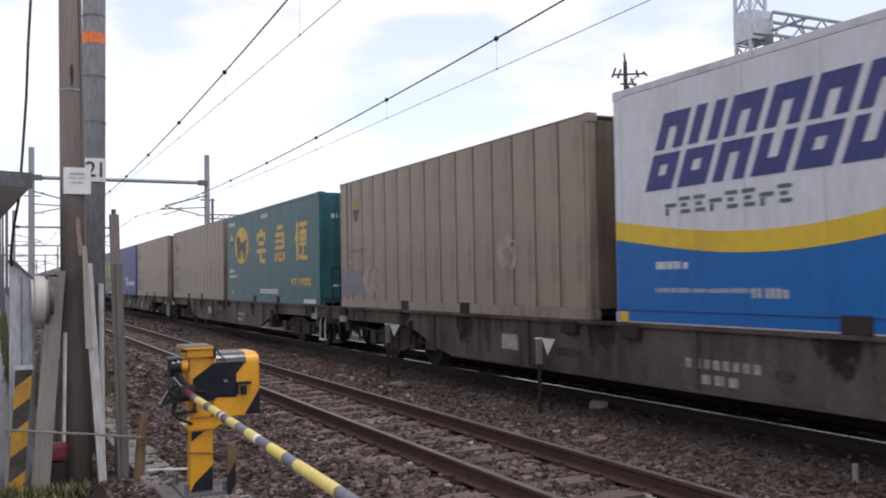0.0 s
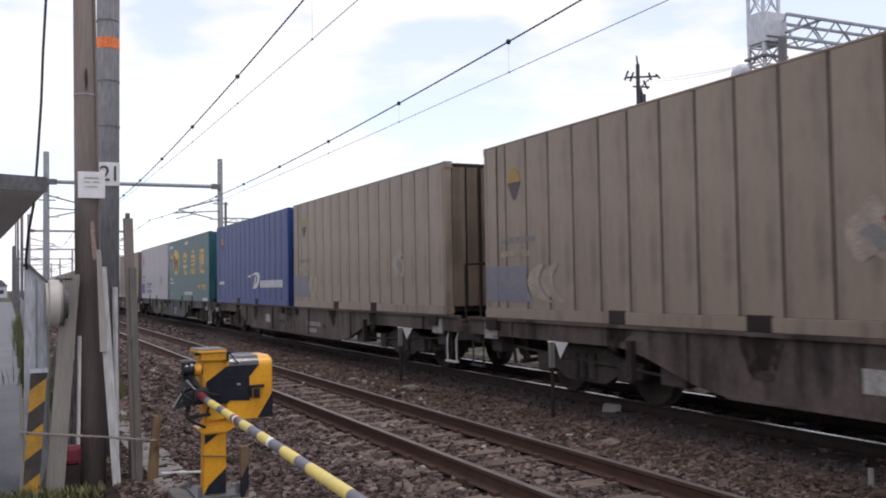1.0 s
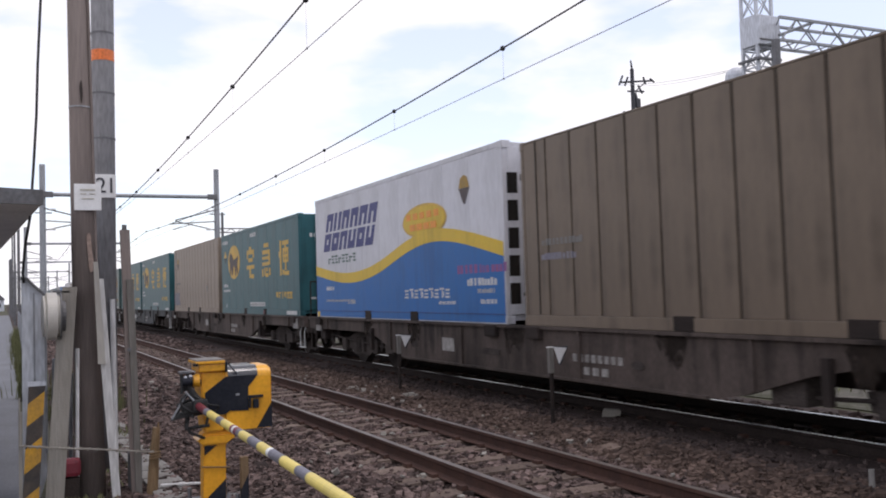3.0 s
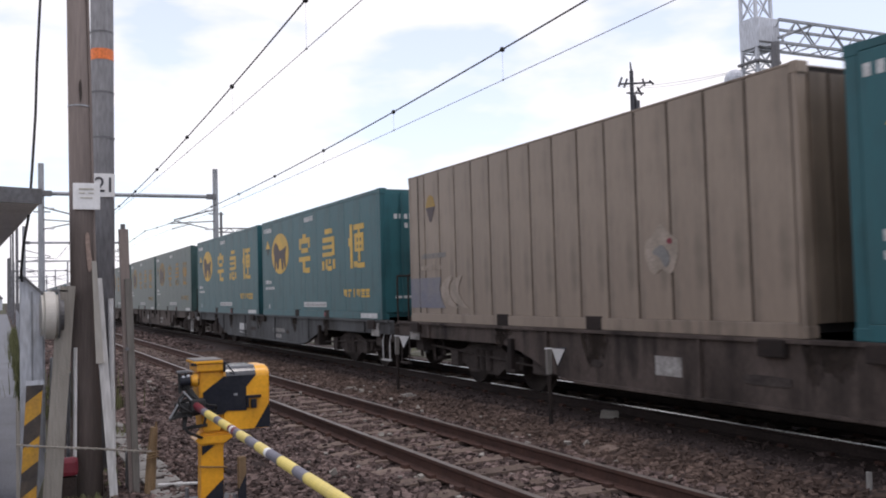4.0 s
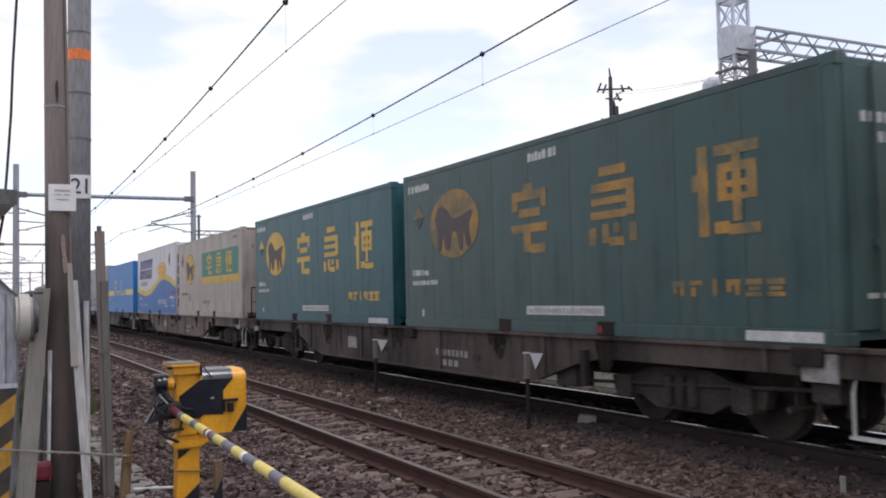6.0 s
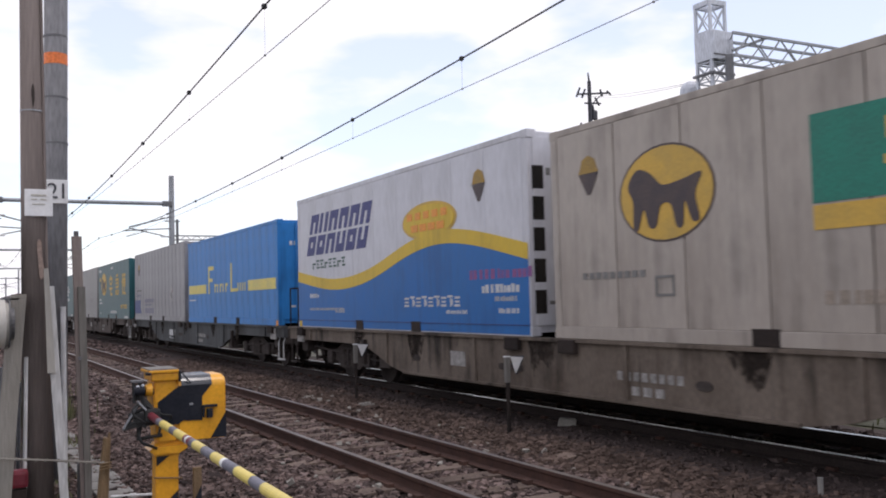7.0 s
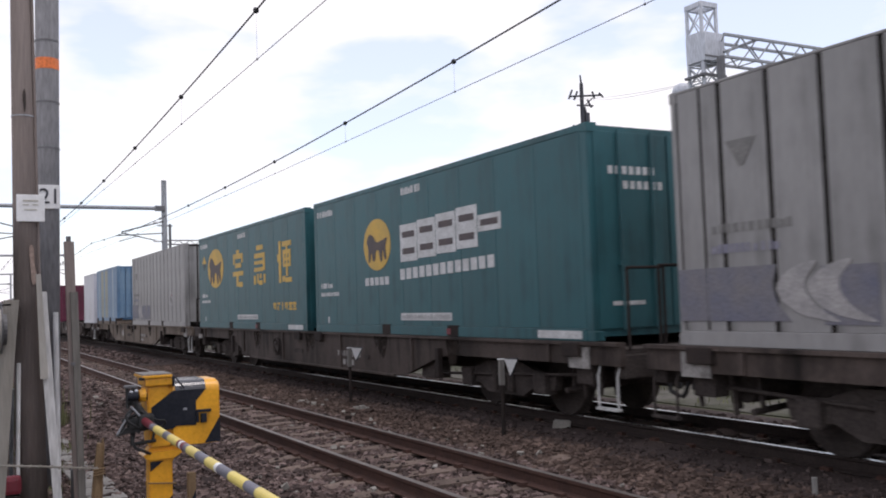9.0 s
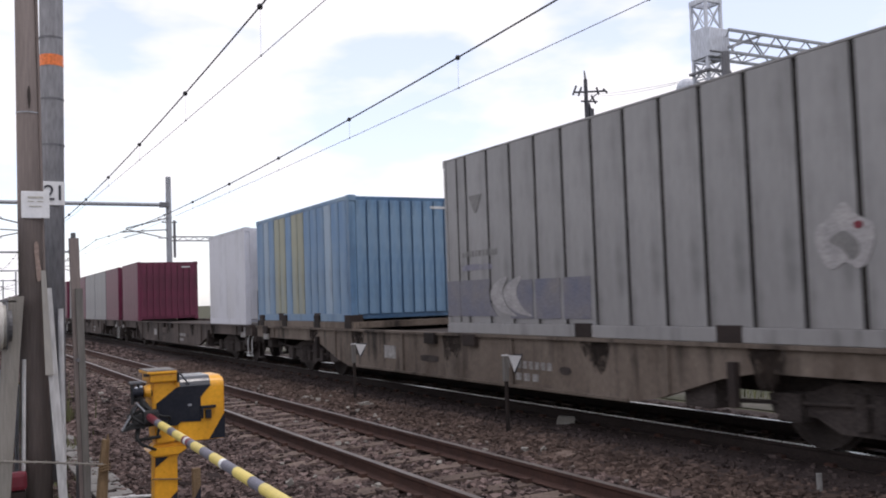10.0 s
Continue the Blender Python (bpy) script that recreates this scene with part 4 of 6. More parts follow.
def cream_container():
    L, H = LC, 2.63
    root = shell("dirty cream freight container with a green panel and yellow stripe", L, H, CREAM, 8, 0.022, TAN_DK)
    x = -1.2455
    part("green_panel", flat([(-4.02, 1.30), (-8.8, 1.30), (-8.8, 2.10), (-4.02, 2.10)], x), MARK_GREEN, root, "green painted panel")
    part("yellow_stripe", flat([(-4.02, 1.06), (-9.0, 1.06), (-9.0, 1.28), (-4.02, 1.28)], x), SUN_YELLOW, root, "mustard stripe")
    for g, y in zip(GLYPHS, (-4.75, -6.05, -7.35)):
        marks("large_marking", x - 0.006, [(y - b * 0.75, y - a * 0.75, 1.36 + c * 0.66, 1.36 + d * 0.66) for a, b, c, d in g], SUN_YELLOW, root, "large yellow bars")
    part("emblem_rim", flat(ellipse(-2.1, 1.62, 0.755, 0.535), x + 0.003), MARK_DARK, root, "dark rim")
    part("emblem", flat(ellipse(-2.1, 1.62, 0.725, 0.51), x), SUN_YELLOW, root, "yellow oval emblem")
    emblem_patch(root, -2.08, 1.62, x - 0.006, 0.98)
    lettering("small_marking", x, -8.2, 2.33, 0.13, 4, PLATE, root, 51, "faint pale writing")
    lettering("small_marking", x, -4.1, 0.40, 0.12, 9, MARK_WORN, root, 52, "worn reddish writing")
    badge(root, -0.78, 2.0, x)
    marks("small_marking", x, [(-0.7 - i * 0.13, -0.61 - i * 0.13, 0.72, 0.8) for i in range(9)] + [(-2.2, -1.9, 0.5, 0.53), (-2.2, -1.9, 0.7, 0.73), (-2.2, -2.17, 0.5, 0.73), (-1.93, -1.9, 0.5, 0.73)], MARK_GREY, root, "dark number bars")
    door_end(root, L, H, CREAM, MARK_GREY)
    return root


def azure_container():
    L, H = LC, 2.52
    root = shell("bright blue freight container with yellow stripe and marking", L, H, AZURE, 16, 0.010, AZURE)
    x = -1.2455
    yel = surf("pale_yellow_mark", (0.70, 0.58, 0.16), (0.5, 0.45, 0.2), 0.55, scale=3, bump=0)
    marks("yellow_stripe", x, [(-2.35, -0.12, 0.87, 1.14), (-9.05, -6.75, 0.87, 1.14)], yel, root, "pale yellow stripe")
    marks("large_marking", x, [(-2.75, -2.62, 0.85, 1.66), (-3.25, -2.62, 1.54, 1.66), (-3.1, -2.62, 1.2, 1.3), (-5.2, -5.07, 0.87, 1.66), (-5.75, -5.07, 0.87, 0.96)], yel, root, "tall yellow bars")
    marks("large_marking", x, [(-3.42 - i * 0.3, -3.34 - i * 0.3, 0.88, 1.12) for i in range(5)] + [(-3.56 - i * 0.6, -3.40 - i * 0.6, 1.05, 1.12) for i in range(3)] + [(-5.85 - i * 0.22, -5.77 - i * 0.22, 0.88, 1.10) for i in range(4)], yel, root, "short yellow bars")
    marks("small_marking", x, [(-9.1, -8.3, 0.03, 0.13), (-1.0, -0.2, 0.66, 0.70)], MARK_WHITE, root, "white data bars")
    marks("reflector", -1.25, [(-7.6, -7.5, 0.03, 0.12), (-9.19, -9.0, 0.0, 0.12)], MARK_ORANGE, root, "small orange plate")
    door_end(root, L, H, AZURE)
    return root


def short_container(mat, label, L, H, panels, groove=0.03, back=None, odd=None):
    root = shell(label, L, H, mat, panels, groove, back or mat, width=1.22, odd=odd)
    me = mesh_of("end_rib", box(B(), -0.10, 0.10, -L - 0.015, -L + 0.02, 0.14, H - 0.1, 0.006), TAN_DK if mat is TAN else mat)
    for i in range(9):
        piece("end_rib", me, root, pose(-0.98 + i * 0.245, 0, 0))
    part("end_marking", box(B(), 0.55, 0.9, -L - 0.02, -L - 0.015, H - 0.25, H - 0.2), MARK_WHITE, root, "white bar")
    return root


TRAIN = []  # each keyed thing with its distance behind the first wagon's rear load line, and its height


def train():
    makes = {"brown": (FRAME, "grimy brown flat railway wagon on two bogies"), "blue": (FRAME_BLUE, "dirty blue-grey flat railway wagon with white crest", True), "slate": (FRAME_BLUE, "dirty blue-grey flat railway wagon with yellow handbrake wheel"), "beige": (FRAME_PALE, "dusty beige flat railway wagon with rust stains")}
    kinds = {3: "slate", 10: "blue", 6: "blue", 9: "beige", 13: "beige"}
    firsts, wagons = {}, []
    made = {}

    def put(kind, k, y, z=1.042):
        build = {
            "green": lambda: teal_container(TEAL, "teal green freight container with yellow marking and oval emblem"),
            "dull": lambda: teal_container(TEAL_OLD, "weathered dull green freight container with faded yellow marking", True),
            "white_marked": lambda: teal_container(TEAL, "teal green freight container with white block lettering", False, True),
            "tan": lambda: ribbed_container(TAN, "grimy tan ribbed aluminium freight container", True),
            "brown": lambda: ribbed_container(TAN_DK, "sooty brown ribbed aluminium freight container", False, 2.64, False),
            "pale": lambda: ribbed_container(PALE, "pale grey ribbed freight container with blue band", True, 2.66),
            "dim": lambda: ribbed_container(PALE_DIM, "dull pale grey ribbed freight container with blue band", True, 2.66),
            "silver": lambda: ribbed_container(SILVER, "streaked silver ribbed freight container", True, 2.66),
            "wave": wave_container, "cream": cream_container, "azure": azure_container, "navy": navy_container,
            "chalky": lambda: short_container(AZURE_OLD, "chalky light blue corrugated freight container with yellowed panels", 6.0, 2.46, 14, 0.03, coat("deep_blue_seam", (0.05, 0.12, 0.23), (0.12, 0.19, 0.26)), {6: YELLOWED, 7: YELLOWED, 9: YELLOWED, 10: YELLOWED, 2: CHALK, 12: CHALK}),
            "white": lambda: short_container(LIVERY_WHITE, "small white freight container with two door leaves", 3.65, 2.55, 2, 0.02),
            "maroon": lambda: short_container(MAROON, "small maroon freight container", 3.65, 2.4, 5, 0.012),
            "greyish": lambda: short_container(SLATE, "small dull grey freight container", 3.65, 2.4, 5, 0.012),
        }
        ob = made[kind] = build[kind]() if kind not in made else copy_thing(made[kind], pose(0, 0, 0))
        TRAIN.append((ob, k * PITCH + y, z))

    pairs = [("wave", "tan"), ("green", "tan"), ("tan", "navy"), ("green", "pale"), ("brown", "wave"), ("green", "tan"), ("green", "green"),
             ("dull", "dull"), ("dull", "green"), ("cream", "wave"), ("azure", "dim"), ("green", "silver"), ("white_marked", "green"), ("silver", "")]
    for k in range(20):
        kind = kinds.get(k, "brown")
        w = firsts[kind] = copy_thing(firsts[kind], pose(0, 0, 0)) if kind in firsts else wagon(*makes[kind])
        TRAIN.append((w, k * PITCH, 0.0))
        wagons.append(w)
        if k < len(pairs):
            if pairs[k][1]:
                put(pairs[k][1], k, 0.0)
            put(pairs[k][0], k, -LC - GAP + (0.45 if k == 13 else 0.0))
    for w in (wagons[3], wagons[12]):
        bm = B()
        ring = [(-7.4 + 0.185 * math.cos(i * 0.31416), 0.68 + 0.185 * math.sin(i * 0.31416)) for i in range(21)]
        for (ya, za), (yb, zb) in zip(ring, ring[1:]):
            rod(bm, (-1.345, ya, za), (-1.345, yb, zb), 0.024, seg=8)
        for i in (1, 6, 11, 16):
            rod(bm, (-1.345, *ring[i]), (-1.345, -7.4, 0.68), 0.026, seg=8)
        rod(bm, (-1.36, -7.4, 0.68), (-1.29, -7.4, 0.68), 0.06, seg=12)
        part("handbrake_wheel", bm, HANDBRAKE if w is wagons[3] else UNDER, w, "yellow handbrake wheel" if w is wagons[3] else "sooty handbrake wheel")
    put("chalky", 13, 0.6, 1.17)
    for s in (-1, 1):
        part("cradle_beam", box(B(), min(s * 1.25, s * 1.12), max(s * 1.25, s * 1.12), -5.55, 0.45, 1.042, 1.166, 0.008), FRAME_PALE, wagons[13], "dusty beam under the short container")
    for y in (-5.47, 0.36):
        part("cradle_beam", box(B(), -1.11, 1.11, y - 0.07, y + 0.07, 1.042, 1.166, 0.008), FRAME_PALE, wagons[13], "dusty beam under the short container")
    for y in (-5.3, -3.6, -1.5, 0.2):
        part("cradle_block", box(B(), -1.27, -1.0, y - 0.16, y + 0.16, 1.0405, 1.30, 0.015), CLAMP, wagons[13], "rusty corner block")
    put("white", 14, -LOAD + 3.9)
    put("maroon", 14, 0.3)
    for k, row in ((15, "maroon greyish greyish maroon greyish"), (16, "maroon maroon greyish maroon greyish"), (17, "greyish maroon maroon greyish maroon"), (18, "maroon greyish maroon maroon maroon"), (19, "greyish greyish maroon greyish maroon")):
        for i, kind in enumerate(row.split()):
            put(kind, k, -LOAD + 3.7 + i * 3.8)


# ---- overhead line ----
def gantry(y, far):
    root = thing("line_gantry", pose(0, y, 0), "grey steel portal of two poles and a tube over both tracks", "gantry", "overhead line gantries")
    for x in (1.76, 10.46):
        part("pole", rod(B(), (x, 0, -0.4), (x, 0, 8.55), 0.17, 0.14, 12), STEEL, root, smooth=False)
    part("cross_tube", rod(B(), (1.76, -0.15, 7.02), (10.46, -0.15, 7.02), 0.10, seg=12), STEEL, root)
    for x in (2.0, 10.2):
        part("clamp", box(B(), x - 0.25, x + 0.25, -0.27, -0.03, 6.88, 7.16, 0.02), STEEL_DK, root)
    for a, s, xp in ((TRACK_A, -1, 1.76), (TRACK_B, 1, 10.46)):
        bm = B()
        rod(bm, (xp, -0.1, 6.35), (a + s * 0.2, -0.1, 5.75), 0.035, seg=8)
        rod(bm, (xp, -0.1, 5.2), (a + s * 0.2, -0.1, 5.7), 0.03, seg=8)
        rod(bm, (xp, -0.1, 5.7), (a - s * 0.1, -0.1, 5.55), 0.03, seg=8)
        rod(bm, (a + s * 1.1, -0.1, 5.55), (a + s * 0.1, -0.1, 5.25), 0.02, seg=8)
        part("bracket_arm", bm, STEEL_DK, root, "hinged bracket arm")
        for z in (6.27, 5.265):
            bm = rod(B(), (xp - s * 0.30, -0.1, z), (xp - s * 0.60, -0.1, z), 0.05, seg=10)
            part("insulator", bm, WHITE, root, "pale insulator")
    if not far:
        for z in (5.1, 5.32):
            part("truss_chord", box(B(), 10.6, 14.2, -0.04, 0.04, z - 0.03, z + 0.03), STEEL_DK, root)
        for i in range(12):
            xa = 10.6 + i * 0.3
            part("truss_web", rod(B(), (xa, 0, 5.1 if i % 2 else 5.32), (xa + 0.3, 0, 5.32 if i % 2 else 5.1), 0.018, seg=6), STEEL_DK, root)
        for a, b, r in (((1.4, 0, 6.1), (2.2, 0, 6.1), 0.03), ((10.1, 0, 6.1), (10.9, 0, 6.1), 0.03), ((10.75, 0, 4.2), (10.75, 0, 6.2), 0.07)):
            part("feeder_arm", rod(B(), a, b, r, seg=8), STEEL_DK, root)
    return root


def span_z(low, curve, sag_y, y):
    """Height of a wire hung between supports about 45 m apart."""
    d = (y - sag_y + 22.5) % 45 - 22.5 if y > sag_y + 20 else y - sag_y
    return low + curve * d * d


def line(name, x, low, curve, sag_y, r, mat, label, y0=-12, y1=300):
    cu = bpy.data.curves.new(name, "CURVE")
    cu.dimensions, cu.bevel_depth, cu.bevel_resolution = "3D", r, 1
    sp = cu.splines.new("POLY")
    ys = [y0 + (y1 - y0) * (i / 119) ** 1.3 for i in range(120)]
    sp.points.add(len(ys) - 1)
    for p, y in zip(sp.points, ys):
        p.co = (x, y, span_z(low, curve, sag_y, y), 1)
    cu.materials.append(mat)
    return tagged(new(name, cu), label, "overhead wire", "overhead wires")


def overhead():
    for i, y in enumerate((50, 92, 134, 176, 218, 262)):
        gantry(y, i > 0)
    for x, low, curve, sag, clow, ccurve, first in ((TRACK_A, 5.33, 0.00105, 41, 5.20, 0.00022, 13.4), (TRACK_B, 5.43, 0.0008, 37, 5.20, 0.0002, 13.99)):
        ms = line("messenger_wire", x, low, curve, sag, 0.015, WIRE, "dark messenger wire hung over the track with dropper clamps")
        line("contact_wire", x, clow, ccurve, sag, 0.0065, WIRE_PALE, "thin grey contact wire over the track")
        for k in range(-3, 14):
            y = first + 5.05 * k
            z0, z1 = span_z(low, curve, sag, y), span_z(clow, ccurve, sag, y)
            part("clamp", ball(B(), (x, y, z0), 0.05, seg=8), WIRE, ms)
            part("dropper", rod(B(), (x, y, z0), (x, y, z1), 0.0022, seg=6), WIRE_PALE, ms)
            part("clip", ball(B(), (x, y, z1), 0.02, seg=6), WIRE_PALE, ms)


def lattice_tower():
    root = thing("lattice_gantry", pose(0, 0, 0), "pale lattice steel mast with equipment box and truss beam", "lattice mast")
    x0, x1, y0, y1, top = 13.815, 14.225, 13.695, 14.105, 7.62
    corners = [(x0, y0), (x0, y1), (x1, y1), (x1, y0)]
    for x, y in corners:
        part("leg", box(B(), x - 0.028, x + 0.028, y - 0.028, y + 0.028, -0.4, top), PANEL, root)
    levels = [7.52, 6.98, 6.32, 5.92, 5.2, 4.4, 3.6, 2.8, 2.0, 1.2, 0.4, -0.3]
    bm = B()
    for a, b in zip(levels, levels[1:]):
        for (xa, ya), (xb, yb) in zip(corners, corners[1:] + corners[:1]):
            rod(bm, (xa, ya, a), (xb, yb, b), 0.015, seg=6)
            rod(bm, (xa, ya, b), (xb, yb, a), 0.015, seg=6)
            rod(bm, (xa, ya, a), (xb, yb, a), 0.018, seg=6)
    part("bracing", bm, PANEL, root, "crossed lattice braces")
    bm = B()
    for (xa, ya), (xb, yb) in zip(corners, corners[1:] + corners[:1]):
        box(bm, min(xa, xb) - 0.032, max(xa, xb) + 0.032, min(ya, yb) - 0.032, max(ya, yb) + 0.032, top - 0.1, top) if xa == xb else box(bm, min(xa, xb) + 0.034, max(xa, xb) - 0.034, ya - 0.03, ya + 0.03, top - 0.1, top)
    part("top_ring", bm, PANEL, root, "pale plate ring")
    bx = part("box", box(B(), x0 - 0.035, x1 + 0.12, y0 - 0.1, y1 + 0.035, 6.36, 6.96, 0.015), PANEL, root, "white equipment box")
    part("box_lip", box(B(), x0 - 0.045, x1 + 0.135, y0 - 0.115, y0 - 0.101, 6.44, 6.47), STEEL_DK, bx, "dark lip of the box")
    bm = B()
    box(bm, x0 - 0.1, x1 + 0.14, y0 - 0.1, y0 - 0.04, 6.04, 6.09)
    box(bm, x0 - 0.1, x0 - 0.04, y0 - 0.03, y1 + 0.05, 6.04, 6.09)
    part("platform", bm, STEEL_DK, root, "dark platform rail")
    beam = B()
    for y, xs in ((13.2, 13.92), (13.75, 14.36)):
        for z in (6.34, 6.80):
            box(beam, xs, 28.0, y - 0.026, y + 0.026, z - 0.026, z + 0.026)
    part("truss_chord", beam, STEEL, root, "truss beam chords")
    web = B()
    for i in range(30):
        xa = 13.94 + i * 0.45
        for y in ((13.2, 13.75) if i else (13.2,)):
            rod(web, (xa, y, 6.80 if i % 2 else 6.34), (xa + 0.45, y, 6.34 if i % 2 else 6.80), 0.017, seg=6)
        rod(web, (xa, 13.2, 6.80), (xa + 0.45, 13.75, 6.80), 0.013, seg=6)
        rod(web, (xa, 13.2, 6.34), (xa, 13.75, 6.34), 0.013, seg=6)
    part("truss_web", web, STEEL, root, "zigzag web of the truss beam")
    part("truss_stay", rod(B(), (14.1, 13.4, 6.5), (14.9, 13.2, 6.8), 0.03, 0.03, 6), STEEL, root)
    part("post", rod(B(), (13.8, 13.2, -0.4), (13.8, 13.2, 6.33), 0.08, 0.08, 10), STEEL_DK, root, "dark round post")
    bm = B()
    rod(bm, (14.2, 14.75, -0.4), (14.2, 14.75, 5.95), 0.22, 0.22, 16)
    ball(bm, (14.2, 14.75, 5.95), 0.22, seg=16)
    tagged(new("white_tank", mesh_of("white_tank", bm, PANEL)), "white round-topped cylinder beside the lattice mast", "tank")


def utility_pole():
    root = thing("utility_pole", pose(25.0, 32.2, 0), "dark utility pole with crossarms and insulators", "utility pole")
    part("pole", rod(B(), (0, 0, -0.4), (0, 0, 11.05), 0.15, 0.085, 12), INK, root)
    part("peak", rod(B(), (0, 0, 11.05), (0, 0.06, 11.45), 0.05, 0.03, 8), INK, root)
    for xa, za, xb, zb, r in ((-0.62, 10.42, 1.12, 10.62, 0.045), (-0.28, 10.05, 0.62, 10.1, 0.04), (-0.6, 8.95, 0.1, 8.9, 0.03)):
        part("crossarm", rod(B(), (xa, 0, za), (xb, 0, zb), r, seg=6), INK, root, "dark crossarm")
    for xa, za, xb, zb in ((-0.72, 10.30, -0.52, 10.72), (-0.42, 10.28, -0.24, 10.68), (0.72, 10.42, 0.60, 10.75), (1.2, 10.55, 0.98, 10.70), (0.30, 10.35, 0.52, 10.0), (-0.62, 8.9, -0.5, 9.15), (-0.35, 8.86, -0.25, 9.1)):
        part("insulator", rod(B(), (xa, 0, za), (xb, 0, zb), 0.045, 0.045, 8), INK, root, "small insulator")
    part("brace", rod(B(), (0.1, 0, 10.0), (0.62, 0, 8.2), 0.075, 0.075, 8), INK, root, "slanting brace")
    part("brace", rod(B(), (0.0, 0, 9.95), (0.7, 0, 10.52), 0.025, 0.025, 6), INK, root)
    part("switch_box", box(B(), 0.10, 0.34, -0.1, 0.1, 9.35, 9.75, 0.02), INK, root, "dark switch box")
    for z, dy in ((10.55, 0.9), (10.2, -0.5)):
        cu = bpy.data.curves.new("power_wire", "CURVE")
        cu.dimensions, cu.bevel_depth = "3D", 0.006
        sp = cu.splines.new("POLY")
        sp.points.add(20)
        for i, p in enumerate(sp.points):
            u = i / 20
            p.co = (-10.9 * u, dy * (1 - u) - 18.2 * u, z * (1 - u) + 6.06 * u - 0.5 * u * (1 - u), 1)
        cu.materials.append(WIRE_PALE)
        ob = new("power_wire", cu)
        ob.parent = root


# ---- level crossing barrier ----
def barrier():
    root = thing("crossing_barrier", pose(0, 0, 0), "yellow and black level crossing barrier machine with lowered striped arm", "crossing barrier")
    f, k = 7.78, 8.22
    x0, x1 = 1.655, 2.066
    side = [(f, 0.46), (f, 0.905)] + [(f + 0.085 - 0.085 * math.cos(a * math.pi / 12), 0.905 + 0.085 * math.sin(a * math.pi / 12)) for a in range(1, 7)]
    side += [(k - 0.06, 0.99), (k - 0.015, 0.965), (k, 0.92), (k, 0.46)]
    bm = prism(B(), side, "x", x0, x1)
    ends = [e for e in bm.edges if abs(e.verts[0].co.x - e.verts[1].co.x) < 1e-5]
    bmesh.ops.bevel(bm, geom=ends, offset=0.02, segments=3, affect="EDGES")
    case = part("motor_case", bm, YELLOW, root, "yellow steel motor case")
    bm = prism(B(), [(1.50, 0.46), (x0, 0.46), (x0, 0.965), (1.475, 0.965), (1.465, 0.86)], "y", f + 0.015, f + 0.30)
    bmesh.ops.bevel(bm, geom=bm.edges[:], offset=0.012, segments=2, affect="EDGES")
    gear = part("gear_case", bm, YELLOW, root, "yellow gear case")
    bm = box(B(), 1.45, 1.69, f - 0.02, f + 0.32, 0.965, 1.03, 0.012)
    lid = part("top_cover", bm, YELLOW, root, "yellow hinged top cover")
    part("lid_plate", box(B(), 1.425, 1.665, f - 0.04, f + 0.34, 1.031, 1.056, 0.008), YELLOW, lid)
    part("lid_edge", box(B(), 1.43, 1.66, f - 0.036, f + 0.336, 1.0562, 1.064), CONCRETE, lid, "pale weathered lid")
    part("hinge", rod(B(), (1.675, f - 0.03, 0.955), (1.675, f - 0.03, 1.04), 0.011, seg=8), BLACK, lid, "black hinge pin")
    part("hinge", box(B(), 1.405, 1.44, f - 0.05, f + 0.02, 1.018, 1.04, 0.004), BLACK, lid, "black hinge plate")
    part("whip_lead", rod(B(), (1.69, f - 0.02, 1.03), (1.765, f - 0.02, 0.93), 0.006, seg=6), BLACK, lid, "thin black lead")
    # black warning bands on the front, the top and the side
    part("black_band", prism(B(), [(1.50, 0.79), (1.50, 0.60), (1.665, 0.60), (1.70, 0.625), (1.862, 0.617), (1.862, 0.817), (1.945, 0.915), (1.675, 0.915)], "y", f - 0.007, f + 0.004), BLACK, case, "black diagonal band")
    part("black_band", prism(B(), [(1.93, 0.464), (x1 - 0.003, 0.464), (x1 - 0.003, 0.677)], "y", f - 0.006, f - 0.001), BLACK, case, "black diagonal corner")
    arc = [(f + 0.085 - 0.091 * math.cos(a * math.pi / 12), 0.905 + 0.091 * math.sin(a * math.pi / 12)) for a in range(0, 7)]
    low = [(f + 0.085 - 0.083 * math.cos(a * math.pi / 12), 0.905 + 0.083 * math.sin(a * math.pi / 12)) for a in range(0, 7)]
    part("black_band", prism(B(), arc + [(k - 0.07, 0.996), (k - 0.07, 0.988)] + low[::-1], "x", 1.692, 1.945), BLACK_GLOSS, case, "glossy black band over the rounded top")
    part("nameplate", box(B(), 1.755, 1.785, f - 0.011, f - 0.007, 0.75, 0.768), STEEL, case, "tiny steel plate")
    bm = box(B(), 1.855, 1.985, f - 0.032, f - 0.006, 0.722, 0.745, 0.005)
    part("latch", bm, BLACK, case, "black latch bar")
    part("padlock", box(B(), 1.895, 1.945, f - 0.04, f - 0.006, 0.635, 0.712, 0.01), BLACK, case, "black padlock")
    part("latch", box(B(), 1.862, 1.88, f - 0.03, f - 0.006, 0.64, 0.72, 0.004), BLACK, case, "black latch bar")
    bm = prism(B(), [(1.495, 0.46), (1.745, 0.46), (1.73, 0.41), (1.675, 0.335), (1.672, -0.16), (1.482, -0.16), (1.49, 0.335), (1.455, 0.40)], "y", f + 0.05, f + 0.20)
    bmesh.ops.bevel(bm, geom=bm.edges[:], offset=0.008, segments=2, affect="EDGES")
    col = part("column", bm, YELLOW, root, "yellow steel column")
    part("collar", prism(B(), [(1.435, 0.40), (1.475, 0.425), (1.735, 0.425), (1.745, 0.40), (1.68, 0.362), (1.47, 0.362)], "y", f + 0.02, f + 0.24), YELLOW, col)
